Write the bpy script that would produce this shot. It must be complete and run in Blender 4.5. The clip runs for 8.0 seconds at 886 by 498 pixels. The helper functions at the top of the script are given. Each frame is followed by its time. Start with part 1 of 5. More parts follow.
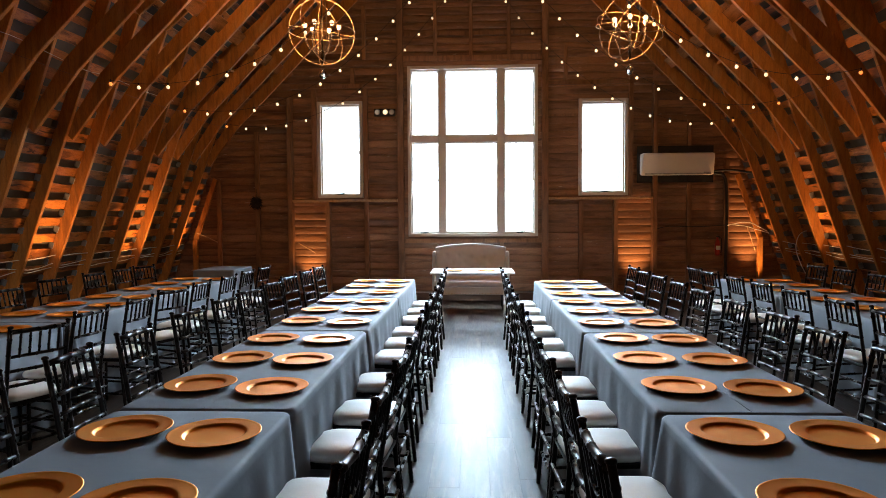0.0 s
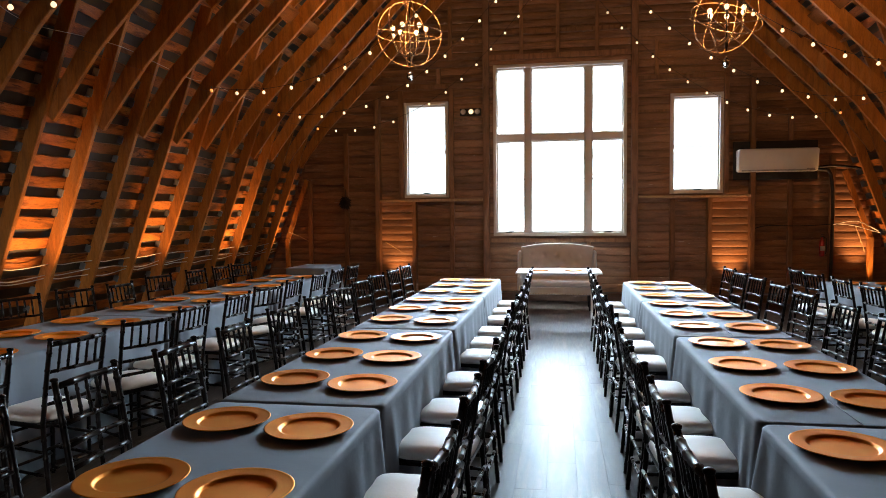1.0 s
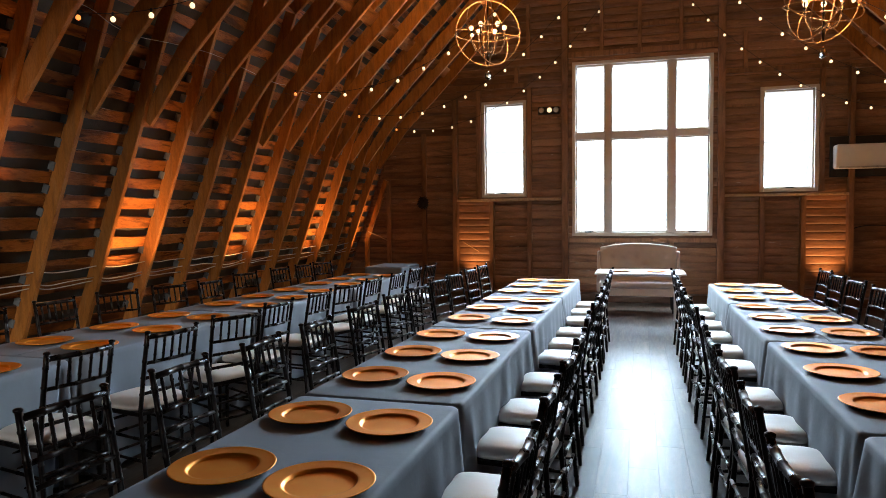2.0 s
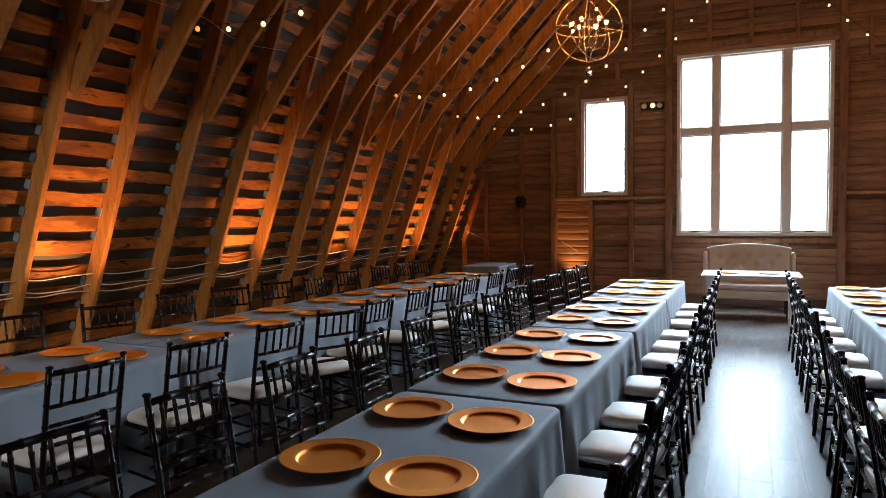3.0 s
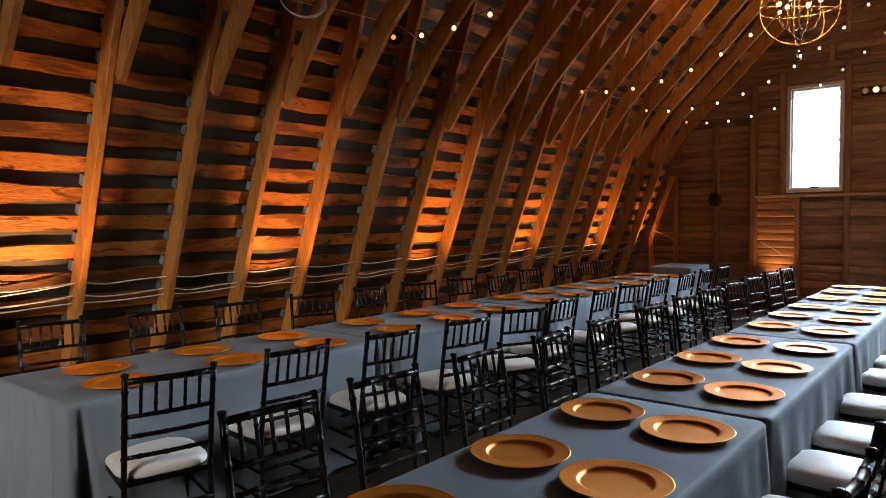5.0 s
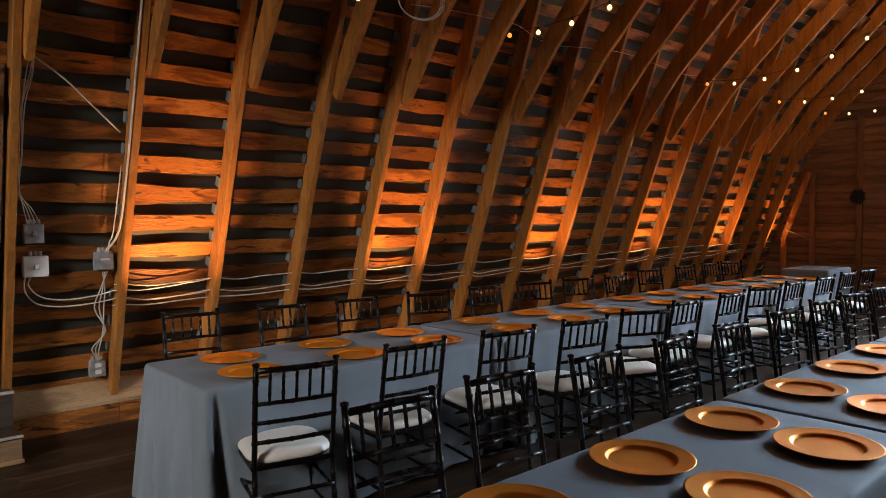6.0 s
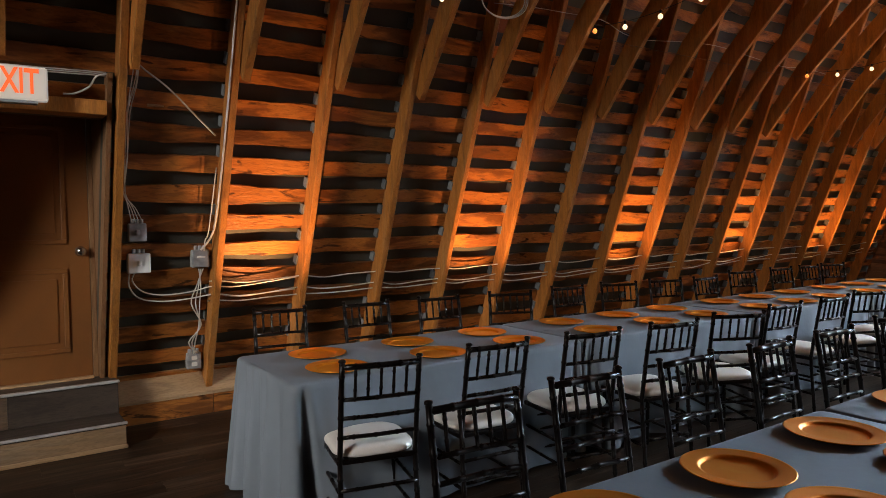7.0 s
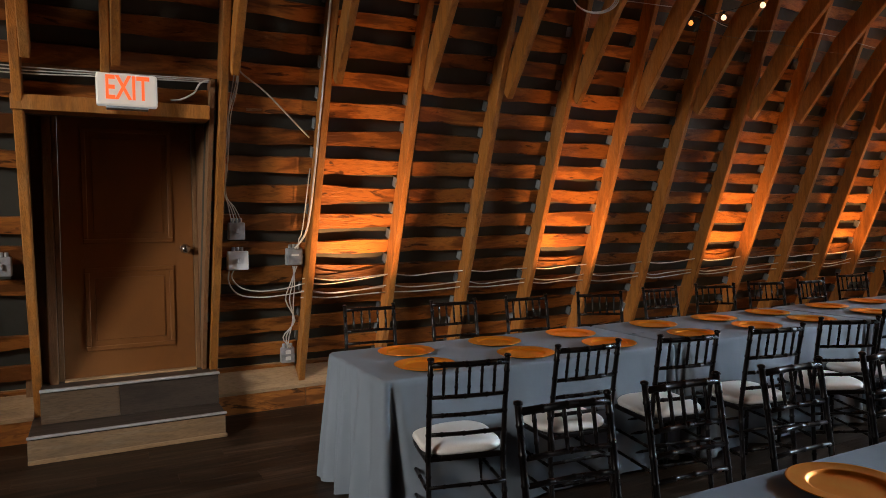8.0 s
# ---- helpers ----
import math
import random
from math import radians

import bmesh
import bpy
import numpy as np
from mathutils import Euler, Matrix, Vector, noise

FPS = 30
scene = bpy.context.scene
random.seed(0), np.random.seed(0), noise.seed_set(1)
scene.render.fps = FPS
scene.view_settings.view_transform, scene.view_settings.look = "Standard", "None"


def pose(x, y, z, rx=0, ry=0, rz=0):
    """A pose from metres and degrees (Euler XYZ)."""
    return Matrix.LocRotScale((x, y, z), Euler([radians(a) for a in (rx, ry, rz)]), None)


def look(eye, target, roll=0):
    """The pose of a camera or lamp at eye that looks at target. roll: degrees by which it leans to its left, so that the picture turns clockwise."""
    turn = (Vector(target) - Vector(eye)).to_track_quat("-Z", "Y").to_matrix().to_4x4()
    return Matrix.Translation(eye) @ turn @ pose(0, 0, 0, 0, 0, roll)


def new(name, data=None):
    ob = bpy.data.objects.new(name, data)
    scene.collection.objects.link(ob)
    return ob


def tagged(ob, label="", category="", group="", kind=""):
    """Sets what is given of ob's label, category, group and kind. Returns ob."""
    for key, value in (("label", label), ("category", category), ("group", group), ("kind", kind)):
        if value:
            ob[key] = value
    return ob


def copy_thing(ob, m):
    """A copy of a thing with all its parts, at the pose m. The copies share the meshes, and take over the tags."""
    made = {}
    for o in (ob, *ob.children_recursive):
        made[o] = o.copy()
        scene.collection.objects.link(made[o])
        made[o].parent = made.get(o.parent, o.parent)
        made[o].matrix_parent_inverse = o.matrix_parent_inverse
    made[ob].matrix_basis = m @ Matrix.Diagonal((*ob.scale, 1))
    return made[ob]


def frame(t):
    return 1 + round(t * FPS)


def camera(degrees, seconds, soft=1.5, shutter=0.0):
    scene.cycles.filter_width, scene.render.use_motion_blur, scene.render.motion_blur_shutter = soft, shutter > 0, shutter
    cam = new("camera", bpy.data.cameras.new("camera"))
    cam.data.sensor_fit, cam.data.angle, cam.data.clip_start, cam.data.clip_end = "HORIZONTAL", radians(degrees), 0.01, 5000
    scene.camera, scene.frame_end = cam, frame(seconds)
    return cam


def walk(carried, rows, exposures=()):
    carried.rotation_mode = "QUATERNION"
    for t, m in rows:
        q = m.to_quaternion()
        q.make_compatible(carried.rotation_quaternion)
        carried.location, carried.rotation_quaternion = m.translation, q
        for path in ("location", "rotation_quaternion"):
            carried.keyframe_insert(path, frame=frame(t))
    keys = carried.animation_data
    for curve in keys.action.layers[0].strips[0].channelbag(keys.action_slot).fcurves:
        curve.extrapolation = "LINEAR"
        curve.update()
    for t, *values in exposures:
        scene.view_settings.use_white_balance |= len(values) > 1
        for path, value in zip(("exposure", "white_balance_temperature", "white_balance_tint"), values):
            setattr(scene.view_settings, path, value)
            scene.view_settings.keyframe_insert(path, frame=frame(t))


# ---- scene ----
cam = camera(66.2, 8.0, 0.8)
PATH = [
    (0, (0.02, -0.063, 1.572), (-0.07, 1.933, 1.478), -0.4),
    (0.5, (0.012, -0.061, 1.573), (-0.192, 1.926, 1.479), -0.5),
    (1, (0.003, -0.069, 1.578), (-0.333, 1.901, 1.483), -0.5),
    (1.5, (-0.002, -0.064, 1.576), (-0.433, 1.887, 1.482), -0.5),
    (3, (-0.033, -0.074, 1.569), (-0.852, 1.748, 1.477), -0.6),
    (3.5, (-0.04, -0.077, 1.57), (-0.946, 1.703, 1.478), -0.5),
    (4, (-0.047, -0.082, 1.571), (-1.052, 1.644, 1.478), -0.5),
    (4.5, (-0.058, -0.091, 1.569), (-1.187, 1.558, 1.477), -0.5),
    (6, (-0.083, -0.105, 1.56), (-1.586, 1.211, 1.471), -0.6),
    (6.5, (-0.093, -0.106, 1.56), (-1.677, 1.112, 1.472), -0.6),
    (7, (-0.1, -0.112, 1.56), (-1.748, 1.019, 1.472), -0.6),
    (7.5, (-0.105, -0.116, 1.561), (-1.804, 0.936, 1.473), -0.6),
    (8, (-0.114, -0.123, 1.559), (-1.89, 0.793, 1.472), -0.6),
]
walk(cam, [(t, look(eye, target, roll)) for t, eye, target, roll in PATH])
# ---------------- world, exposure, large lights ----------------
world = bpy.data.worlds.new("sky")
scene.world = world
world.use_nodes = True
wn = world.node_tree.nodes
sky = wn.new("ShaderNodeTexSky")
sky.sky_type = "NISHITA"
sky.sun_disc = False
sky.sun_elevation = radians(35)
sky.sun_rotation = radians(40)
world.node_tree.links.new(sky.outputs[0], wn["Background"].inputs[0])
wn["Background"].inputs[1].default_value = 0.08


def area_lamp(name, m, sx, sy, power, color):
    d = bpy.data.lights.new(name, "AREA")
    d.shape, d.size, d.size_y, d.energy, d.color = "RECTANGLE", sx, sy, power, color
    o = new(name, d)
    o.matrix_world = m
    return o


def spot_lamp(name, eye, target, power, color, angle, blend, radius):
    d = bpy.data.lights.new(name, "SPOT")
    d.energy, d.color, d.spot_size, d.spot_blend, d.shadow_soft_size = power, color, radians(angle), blend, radius
    o = new(name, d)
    o.matrix_world = look(eye, target)
    return o


def point_lamp(name, place, power, color, radius):
    d = bpy.data.lights.new(name, "POINT")
    d.energy, d.color, d.shadow_soft_size = power, color, radius
    o = new(name, d)
    o.location = place
    return o


WALL_Y = 12.9      # inner face of the window gable
REAR_Y = -6.0      # inner face of the gable behind the camera
DAY = (0.63, 0.82, 1.0)
WARM = (1.0, 0.54, 0.21)
AMBER = (1.0, 0.47, 0.17)


def daylight(x0, x1, z0, z1, strips, power, rear_fill=False, fall=0.85, spread=100, aside=0.0, tint=None):
    """Tilted strips of sky light just outside an opening, sloping down into the hall. Behind the camera they are added
    fill.
    """
    for k in range(strips):
        h = (z1 - z0) / strips
        z = z0 + (k + 0.5) * h
        y, to = (REAR_Y - 0.55, 1) if rear_fill else (WALL_Y + 0.55, -1)
        eye = ((x0 + x1) / 2, y, z)
        lamp = area_lamp("daylight", look(eye, (eye[0] + aside, y + to, z - fall)), x1 - x0, h * 1.1, power / strips, tint or DAY)
        lamp.data.spread = radians(spread)


daylight(-1.16, 1.18, 1.26, 4.36, 3, 860, False, 0.6, 68)
daylight(-2.89, -2.14, 2.01, 3.72, 2, 60, False, 0.8, 90)
daylight(2.06, 2.86, 2.02, 3.71, 2, 60, False, 0.8, 90)
# added fill from an invented opening behind the camera, aimed at the west slope
daylight(-1.55, 0.35, 3.05, 4.75, 2, 48, True, 0.43, 42, -0.57, (1.0, 0.95, 0.89))
UP_Y = [-2.54, 1.77, 3.92, 6.135, 8.28, 10.475, 12.42]
UP_X = {-1: -5.05, 1: 5.25}
for side in (-1, 1):
    for uy in UP_Y:
        far = uy > 12
        ux = UP_X[side]
        if far and side > 0:   # in the corner, washing the gable too
            spot_lamp("uplight_beam", (5.12, 12.56, 0.15), (5.16, 12.66, 1.45), 270, AMBER, 60, 1.0, 0.03)
        else:
            spot_lamp("uplight_beam", (ux, uy, 0.15), (side * (5.33 if far else 5.325), uy, 1.45), 520 if far else 485, AMBER, 36 if far else 45, 1.0, 0.03)
for ux in (-3.09, 3.04):
    spot_lamp("uplight_beam", (ux, WALL_Y - 0.33, 0.13), (ux, WALL_Y - 0.05, 1.25), 105, AMBER, 66, 1.0, 0.025)
CHAND = [(-1.80, 8.2, 3.82), (1.885, 8.2, 3.81)]
for c in CHAND:
    point_lamp("chandelier_glow", (c[0], c[1], c[2] + 0.05), 92, WARM, 0.12)
STRANDS = (2.69, 4.25, 7.67, 9.68, 11.35)

# ---------------- materials ----------------


def material(name, base, rough=0.6, metal=0.0, spots=(), bump=0.0, scale=8.0, stretch=(1, 1, 1), rand=0.0, island=0.0, spec=0.5, grain=0.0, coat=0.0, sheen=0.0):
    """A principled surface: base colour mixed over two scales of noise, fine relief, and a random shade for each piece."""
    m = bpy.data.materials.new(name)
    m.use_nodes = True
    nt = m.node_tree
    b = nt.nodes["Principled BSDF"]
    b.inputs["Roughness"].default_value, b.inputs["Metallic"].default_value = rough, metal
    b.inputs["Specular IOR Level"].default_value = spec
    b.inputs["Coat Weight"].default_value = coat
    b.inputs["Coat Roughness"].default_value, b.inputs["Coat IOR"].default_value = 0.13, 1.7
    b.inputs["Sheen Weight"].default_value = sheen
    co = nt.nodes.new("ShaderNodeTexCoord")
    mp = nt.nodes.new("ShaderNodeMapping")
    mp.inputs["Scale"].default_value = stretch
    nt.links.new(co.outputs["Object"], mp.inputs[0])
    vec = mp.outputs[0]
    if rand:
        info = nt.nodes.new("ShaderNodeObjectInfo")
        add = nt.nodes.new("ShaderNodeVectorMath")
        add.operation = "MULTIPLY_ADD"
        add.inputs[1].default_value = (37.0, 53.0, 71.0)
        comb = nt.nodes.new("ShaderNodeCombineXYZ")
        for k in range(3):
            nt.links.new(info.outputs["Random"], comb.inputs[k])
        nt.links.new(comb.outputs[0], add.inputs[0])
        nt.links.new(vec, add.inputs[2])
        vec = add.outputs[0]
    col = nt.nodes.new("ShaderNodeRGB")
    col.outputs[0].default_value = (*base, 1)
    out = col.outputs[0]

    def noise_tex(sc, detail=6.0, dist=0.0):
        n = nt.nodes.new("ShaderNodeTexNoise")
        n.inputs["Scale"].default_value, n.inputs["Detail"].default_value, n.inputs["Distortion"].default_value = sc, detail, dist
        nt.links.new(vec, n.inputs["Vector"])
        return n

    def ramp(src, lo, hi):
        r = nt.nodes.new("ShaderNodeMapRange")
        r.inputs["From Min"].default_value, r.inputs["From Max"].default_value = lo, hi
        nt.links.new(src, r.inputs["Value"])
        return r.outputs[0]

    def mix(fac, a, c, amount):
        mx = nt.nodes.new("ShaderNodeMix")
        mx.data_type = "RGBA"
        mul = nt.nodes.new("ShaderNodeMath")
        mul.operation = "MULTIPLY"
        mul.inputs[1].default_value = amount
        nt.links.new(fac, mul.inputs[0])
        nt.links.new(mul.outputs[0], mx.inputs[0])
        nt.links.new(a, mx.inputs[6])
        mx.inputs[7].default_value = (*c, 1)
        return mx.outputs[2]

    for colour, sc, lo, hi, amount in spots:
        out = mix(ramp(noise_tex(sc, 5.0, 0.7).outputs[0], lo, hi), out, colour, amount)
    if grain:
        w = noise_tex(scale * 3.0, 8.0, 0.6)
        out = mix(ramp(w.outputs[0], 0.45, 0.7), out, tuple(c * 0.35 for c in base), grain)
    if rand or island:
        hsv = nt.nodes.new("ShaderNodeHueSaturation")
        mr = nt.nodes.new("ShaderNodeMapRange")
        spread = rand or island
        mr.inputs["To Min"].default_value, mr.inputs["To Max"].default_value = 1 - spread, 1 + spread
        if rand:
            nt.links.new(info.outputs["Random"], mr.inputs["Value"])
        else:
            geo = nt.nodes.new("ShaderNodeNewGeometry")
            nt.links.new(geo.outputs["Random Per Island"], mr.inputs["Value"])
        nt.links.new(mr.outputs[0], hsv.inputs["Value"])
        nt.links.new(out, hsv.inputs["Color"])
        out = hsv.outputs[0]
    nt.links.new(out, b.inputs["Base Color"])
    rn = noise_tex(scale * 0.7)
    rr = nt.nodes.new("ShaderNodeMapRange")
    rr.inputs["To Min"].default_value, rr.inputs["To Max"].default_value = max(0.02, rough * 0.75), min(1.0, rough * 1.3)
    nt.links.new(rn.outputs[0], rr.inputs["Value"])
    nt.links.new(rr.outputs[0], b.inputs["Roughness"])
    if bump:
        bp = nt.nodes.new("ShaderNodeBump")
        bp.inputs["Strength"].default_value, bp.inputs["Distance"].default_value = bump, 0.01
        nt.links.new(noise_tex(scale * 2.0, 8.0).outputs[0], bp.inputs["Height"])
        nt.links.new(bp.outputs[0], b.inputs["Normal"])
    return m


def glowing(name, color, strength, base=(0.8, 0.7, 0.55)):
    m = bpy.data.materials.new(name)
    m.use_nodes = True
    b = m.node_tree.nodes["Principled BSDF"]
    b.inputs["Base Color"].default_value = (*base, 1)
    b.inputs["Emission Color"].default_value = (*color, 1)
    b.inputs["Emission Strength"].default_value = strength
    return m


def clear_glass(name, rough=0.0):
    m = bpy.data.materials.new(name)
    m.use_nodes = True
    b = m.node_tree.nodes["Principled BSDF"]
    b.inputs["Transmission Weight"].default_value, b.inputs["Roughness"].default_value, b.inputs["IOR"].default_value = 1.0, rough, 1.45
    return m


RAFTER = material("rafter_timber", (0.47, 0.182, 0.038), 0.42, spots=(((0.15, 0.065, 0.025), 3.0, 0.45, 0.75, 0.7), ((0.50, 0.25, 0.09), 1.3, 0.5, 0.7, 0.5)), bump=0.35, scale=9, stretch=(6, 6, 0.9), rand=0.22, grain=0.4, spec=0.22)
BLOCK = material("blocking_plank", (0.22, 0.085, 0.024), 0.85, spots=(((0.05, 0.02, 0.007), 2.0, 0.45, 0.7, 0.7),), bump=0.5, scale=9, stretch=(5, 1.2, 5), island=0.15, grain=0.4, spec=0.08)
BOARD = material("sheathing_board", (0.36, 0.126, 0.026), 0.45, spots=(((0.45, 0.172, 0.038), 1.1, 0.48, 0.66, 0.6), ((0.11, 0.036, 0.010), 1.5, 0.50, 0.60, 0.85), ((0.035, 0.012, 0.005), 3.4, 0.60, 0.66, 0.9), ((0.16, 0.055, 0.016), 9.0, 0.52, 0.62, 0.5)), bump=0.5, scale=8, stretch=(4.5, 1.0, 4.5), rand=0.42, grain=0.2, spec=0.3)
GABLE = material("gable_board", (0.31, 0.150, 0.075), 0.5, spots=(((0.07, 0.032, 0.017), 2.0, 0.45, 0.72, 0.8), ((0.28, 0.16, 0.09), 1.2, 0.5, 0.72, 0.5), ((0.55, 0.47, 0.40), 6.0, 0.69, 0.74, 0.6)), bump=0.4, scale=8, stretch=(0.8, 6, 6), rand=0.28, grain=0.45)
STUD = material("stud_timber", (0.29, 0.14, 0.065), 0.6, spots=(((0.09, 0.045, 0.022), 2.6, 0.45, 0.7, 0.7),), bump=0.35, scale=9, stretch=(6, 6, 0.9), rand=0.22, grain=0.4)
LINING = material("roof_underlay", (0.056, 0.055, 0.044), 0.6, spots=(((0.033, 0.032, 0.026), 1.2, 0.4, 0.7, 0.8),), bump=0.2, scale=14)
GLINT = material("grey_gap_glint", (0.17, 0.18, 0.185), 0.4, spots=(((0.12, 0.125, 0.13), 9.0, 0.4, 0.7, 0.8),), bump=0.4, scale=30, island=0.45)
FLOOR = material("floor_plank", (0.052, 0.031, 0.019), 0.32, spots=(((0.022, 0.016, 0.012), 1.3, 0.45, 0.62, 0.85), ((0.12, 0.082, 0.056), 1.9, 0.52, 0.68, 0.65)), bump=0.006, scale=7, stretch=(9, 0.8, 9), rand=0.30, grain=0.6, spec=0.068)
FLOORREST = material("floor_plank_rest", (0.044, 0.026, 0.016), 0.32, spots=(((0.028, 0.022, 0.017), 1.6, 0.42, 0.7, 0.8), ((0.10, 0.072, 0.052), 2.3, 0.5, 0.75, 0.6)), bump=0.03, scale=7, stretch=(9, 0.8, 9), island=0.25, grain=0.7, spec=0.062)
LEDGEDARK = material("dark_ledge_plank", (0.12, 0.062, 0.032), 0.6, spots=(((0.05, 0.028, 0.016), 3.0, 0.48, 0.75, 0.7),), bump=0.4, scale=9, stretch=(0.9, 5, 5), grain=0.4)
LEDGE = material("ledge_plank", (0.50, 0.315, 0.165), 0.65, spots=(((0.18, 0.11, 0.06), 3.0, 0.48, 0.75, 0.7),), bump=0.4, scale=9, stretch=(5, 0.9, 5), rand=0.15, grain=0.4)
CLOTH = material("grey_tablecloth", (0.178, 0.208, 0.244), 0.85, spots=(((0.125, 0.148, 0.176), 1.5, 0.42, 0.7, 0.5),), bump=0.22, scale=5, rand=0.05)
CHAIR = material("black_lacquer", (0.005, 0.0035, 0.003), 0.28, spots=(((0.018, 0.008, 0.005), 9.0, 0.55, 0.75, 0.5),), bump=0.04, scale=20, spec=0.25)
SEAT = material("ivory_vinyl", (0.84, 0.79, 0.73), 0.34, spots=(((0.76, 0.71, 0.65), 7.0, 0.45, 0.7, 0.5),), bump=0.06, scale=30, rand=0.05)
PLATE = material("copper_lacquer", (1.0, 0.36, 0.024), 0.46, metal=0.78, spots=(((0.90, 0.27, 0.016), 3.0, 0.4, 0.7, 0.35), ((1.0, 0.52, 0.06), 14.0, 0.5, 0.7, 0.3)), scale=4, rand=0.06, coat=0.55)
VINYL = material("window_vinyl", (0.60, 0.52, 0.45), 0.4, spots=(((0.50, 0.43, 0.37), 5.0, 0.45, 0.7, 0.4),), bump=0.03, scale=10)
GLASS = clear_glass("window_glass")
CRYSTAL = clear_glass("crystal")
BRASS = material("antique_bronze", (0.42, 0.25, 0.12), 0.45, metal=0.9, spots=(((0.14, 0.08, 0.04), 12.0, 0.45, 0.7, 0.6),), bump=0.05, scale=25)
DARKBRASS = material("dark_bronze", (0.05, 0.032, 0.02), 0.5, metal=0.8, spots=(((0.03, 0.02, 0.012), 12.0, 0.45, 0.7, 0.6),), bump=0.05, scale=25)
BULB = glowing("warm_bulb", (1.0, 0.72, 0.40), 1.7)
BULBDIM = glowing("amber_bulb", (1.0, 0.27, 0.04), 1.5)
CABLE = material("grey_cable", (0.68, 0.65, 0.60), 0.5, spots=(((0.25, 0.22, 0.19), 6.0, 0.45, 0.7, 0.6),), bump=0.05, scale=20)
WIRE = material("black_wire", (0.012, 0.011, 0.010), 0.5, bump=0.05, scale=30, spots=(((0.03, 0.027, 0.024), 20.0, 0.5, 0.7, 0.5),))
STEEL = material("galvanised_box", (0.46, 0.48, 0.50), 0.45, metal=0.4, spots=(((0.15, 0.16, 0.17), 12.0, 0.4, 0.7, 0.7),), bump=0.1, scale=25)
WHITE = material("white_plastic", (0.82, 0.82, 0.80), 0.38, spots=(((0.74, 0.74, 0.72), 8.0, 0.45, 0.7, 0.4),), bump=0.02, scale=20)
BLACK = material("black_paint", (0.008, 0.008, 0.009), 0.6, spots=(((0.03, 0.03, 0.03), 6.0, 0.45, 0.7, 0.5),), bump=0.1, scale=14)
LINEN = material("ivory_linen", (0.62, 0.575, 0.52), 0.85, spots=(((0.52, 0.48, 0.43), 8.0, 0.45, 0.7, 0.4),), bump=0.15, scale=60, sheen=0.2)
DOORPAINT = material("tan_door_paint", (0.26, 0.098, 0.025), 0.42, spots=(((0.17, 0.075, 0.026), 3.0, 0.45, 0.7, 0.5),), bump=0.05, scale=30)
CASING = material("door_casing", (0.27, 0.145, 0.07), 0.5, spots=(((0.15, 0.08, 0.04), 5.0, 0.45, 0.7, 0.6),), bump=0.2, scale=14, stretch=(6, 6, 0.9), grain=0.3, spec=0.2)
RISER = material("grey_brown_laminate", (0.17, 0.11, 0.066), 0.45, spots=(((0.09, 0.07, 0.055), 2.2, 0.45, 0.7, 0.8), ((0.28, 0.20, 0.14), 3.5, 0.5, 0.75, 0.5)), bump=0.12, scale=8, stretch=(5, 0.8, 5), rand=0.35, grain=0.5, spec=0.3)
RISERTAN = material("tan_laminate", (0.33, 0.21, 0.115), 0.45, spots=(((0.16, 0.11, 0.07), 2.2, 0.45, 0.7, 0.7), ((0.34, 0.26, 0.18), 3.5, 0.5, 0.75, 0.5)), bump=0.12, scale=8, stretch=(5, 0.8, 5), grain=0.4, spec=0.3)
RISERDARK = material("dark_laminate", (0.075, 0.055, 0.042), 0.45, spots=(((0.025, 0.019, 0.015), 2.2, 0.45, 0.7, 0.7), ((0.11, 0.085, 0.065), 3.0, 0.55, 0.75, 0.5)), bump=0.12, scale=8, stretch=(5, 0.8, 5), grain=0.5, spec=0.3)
NOSING = material("metal_nosing", (0.72, 0.71, 0.69), 0.3, metal=0.4, bump=0.05, scale=20, spots=(((0.35, 0.34, 0.33), 10.0, 0.45, 0.7, 0.5),))
RED = material("red_enamel", (0.42, 0.02, 0.015), 0.3, bump=0.03, scale=20, spots=(((0.25, 0.01, 0.01), 6.0, 0.5, 0.7, 0.5),))
EXITRED = glowing("exit_letters", (1.0, 0.13, 0.025), 0.95, (0.6, 0.08, 0.02))
SIGNWHITE = glowing("lit_sign_housing", (0.95, 0.95, 0.97), 0.17)
CHROME = material("brushed_chrome", (0.6, 0.58, 0.55), 0.2, metal=1.0, bump=0.03, scale=30, spots=(((0.4, 0.38, 0.35), 10.0, 0.45, 0.7, 0.4),))

# ---------------- mesh helpers ----------------


def finish(name, mesh, mat, parent=None, label="", smooth=False):
    mesh.materials.append(mat)
    if smooth:
        mesh.shade_smooth()
    ob = new(name, mesh)
    if parent is not None:
        ob.parent = parent
    if label:
        ob["label"] = label
    return ob


def part(name, bm, mat, parent=None, label="", smooth=False):
    mesh = bpy.data.meshes.new(name)
    bm.to_mesh(mesh)
    bm.free()
    return finish(name, mesh, mat, parent, label, smooth)


def raw(name, verts, faces, mat, parent=None, label="", smooth=False):
    mesh = bpy.data.meshes.new(name)
    mesh.from_pydata(verts, [], faces)
    mesh.update()
    return finish(name, mesh, mat, parent, label, smooth)


def box_bm(x0, x1, y0, y1, z0, z1, bevel=0.0, bm=None):
    b = bm or bmesh.new()
    geo = bmesh.ops.create_cube(b, size=1)
    for v in geo["verts"]:
        v.co = Vector((x0 + (v.co.x + 0.5) * (x1 - x0), y0 + (v.co.y + 0.5) * (y1 - y0), z0 + (v.co.z + 0.5) * (z1 - z0)))
    if bevel:
        edges = list({e for v in geo["verts"] for e in v.link_edges})
        bmesh.ops.bevel(b, geom=edges, offset=bevel, segments=2, affect="EDGES", profile=0.5)
    return b


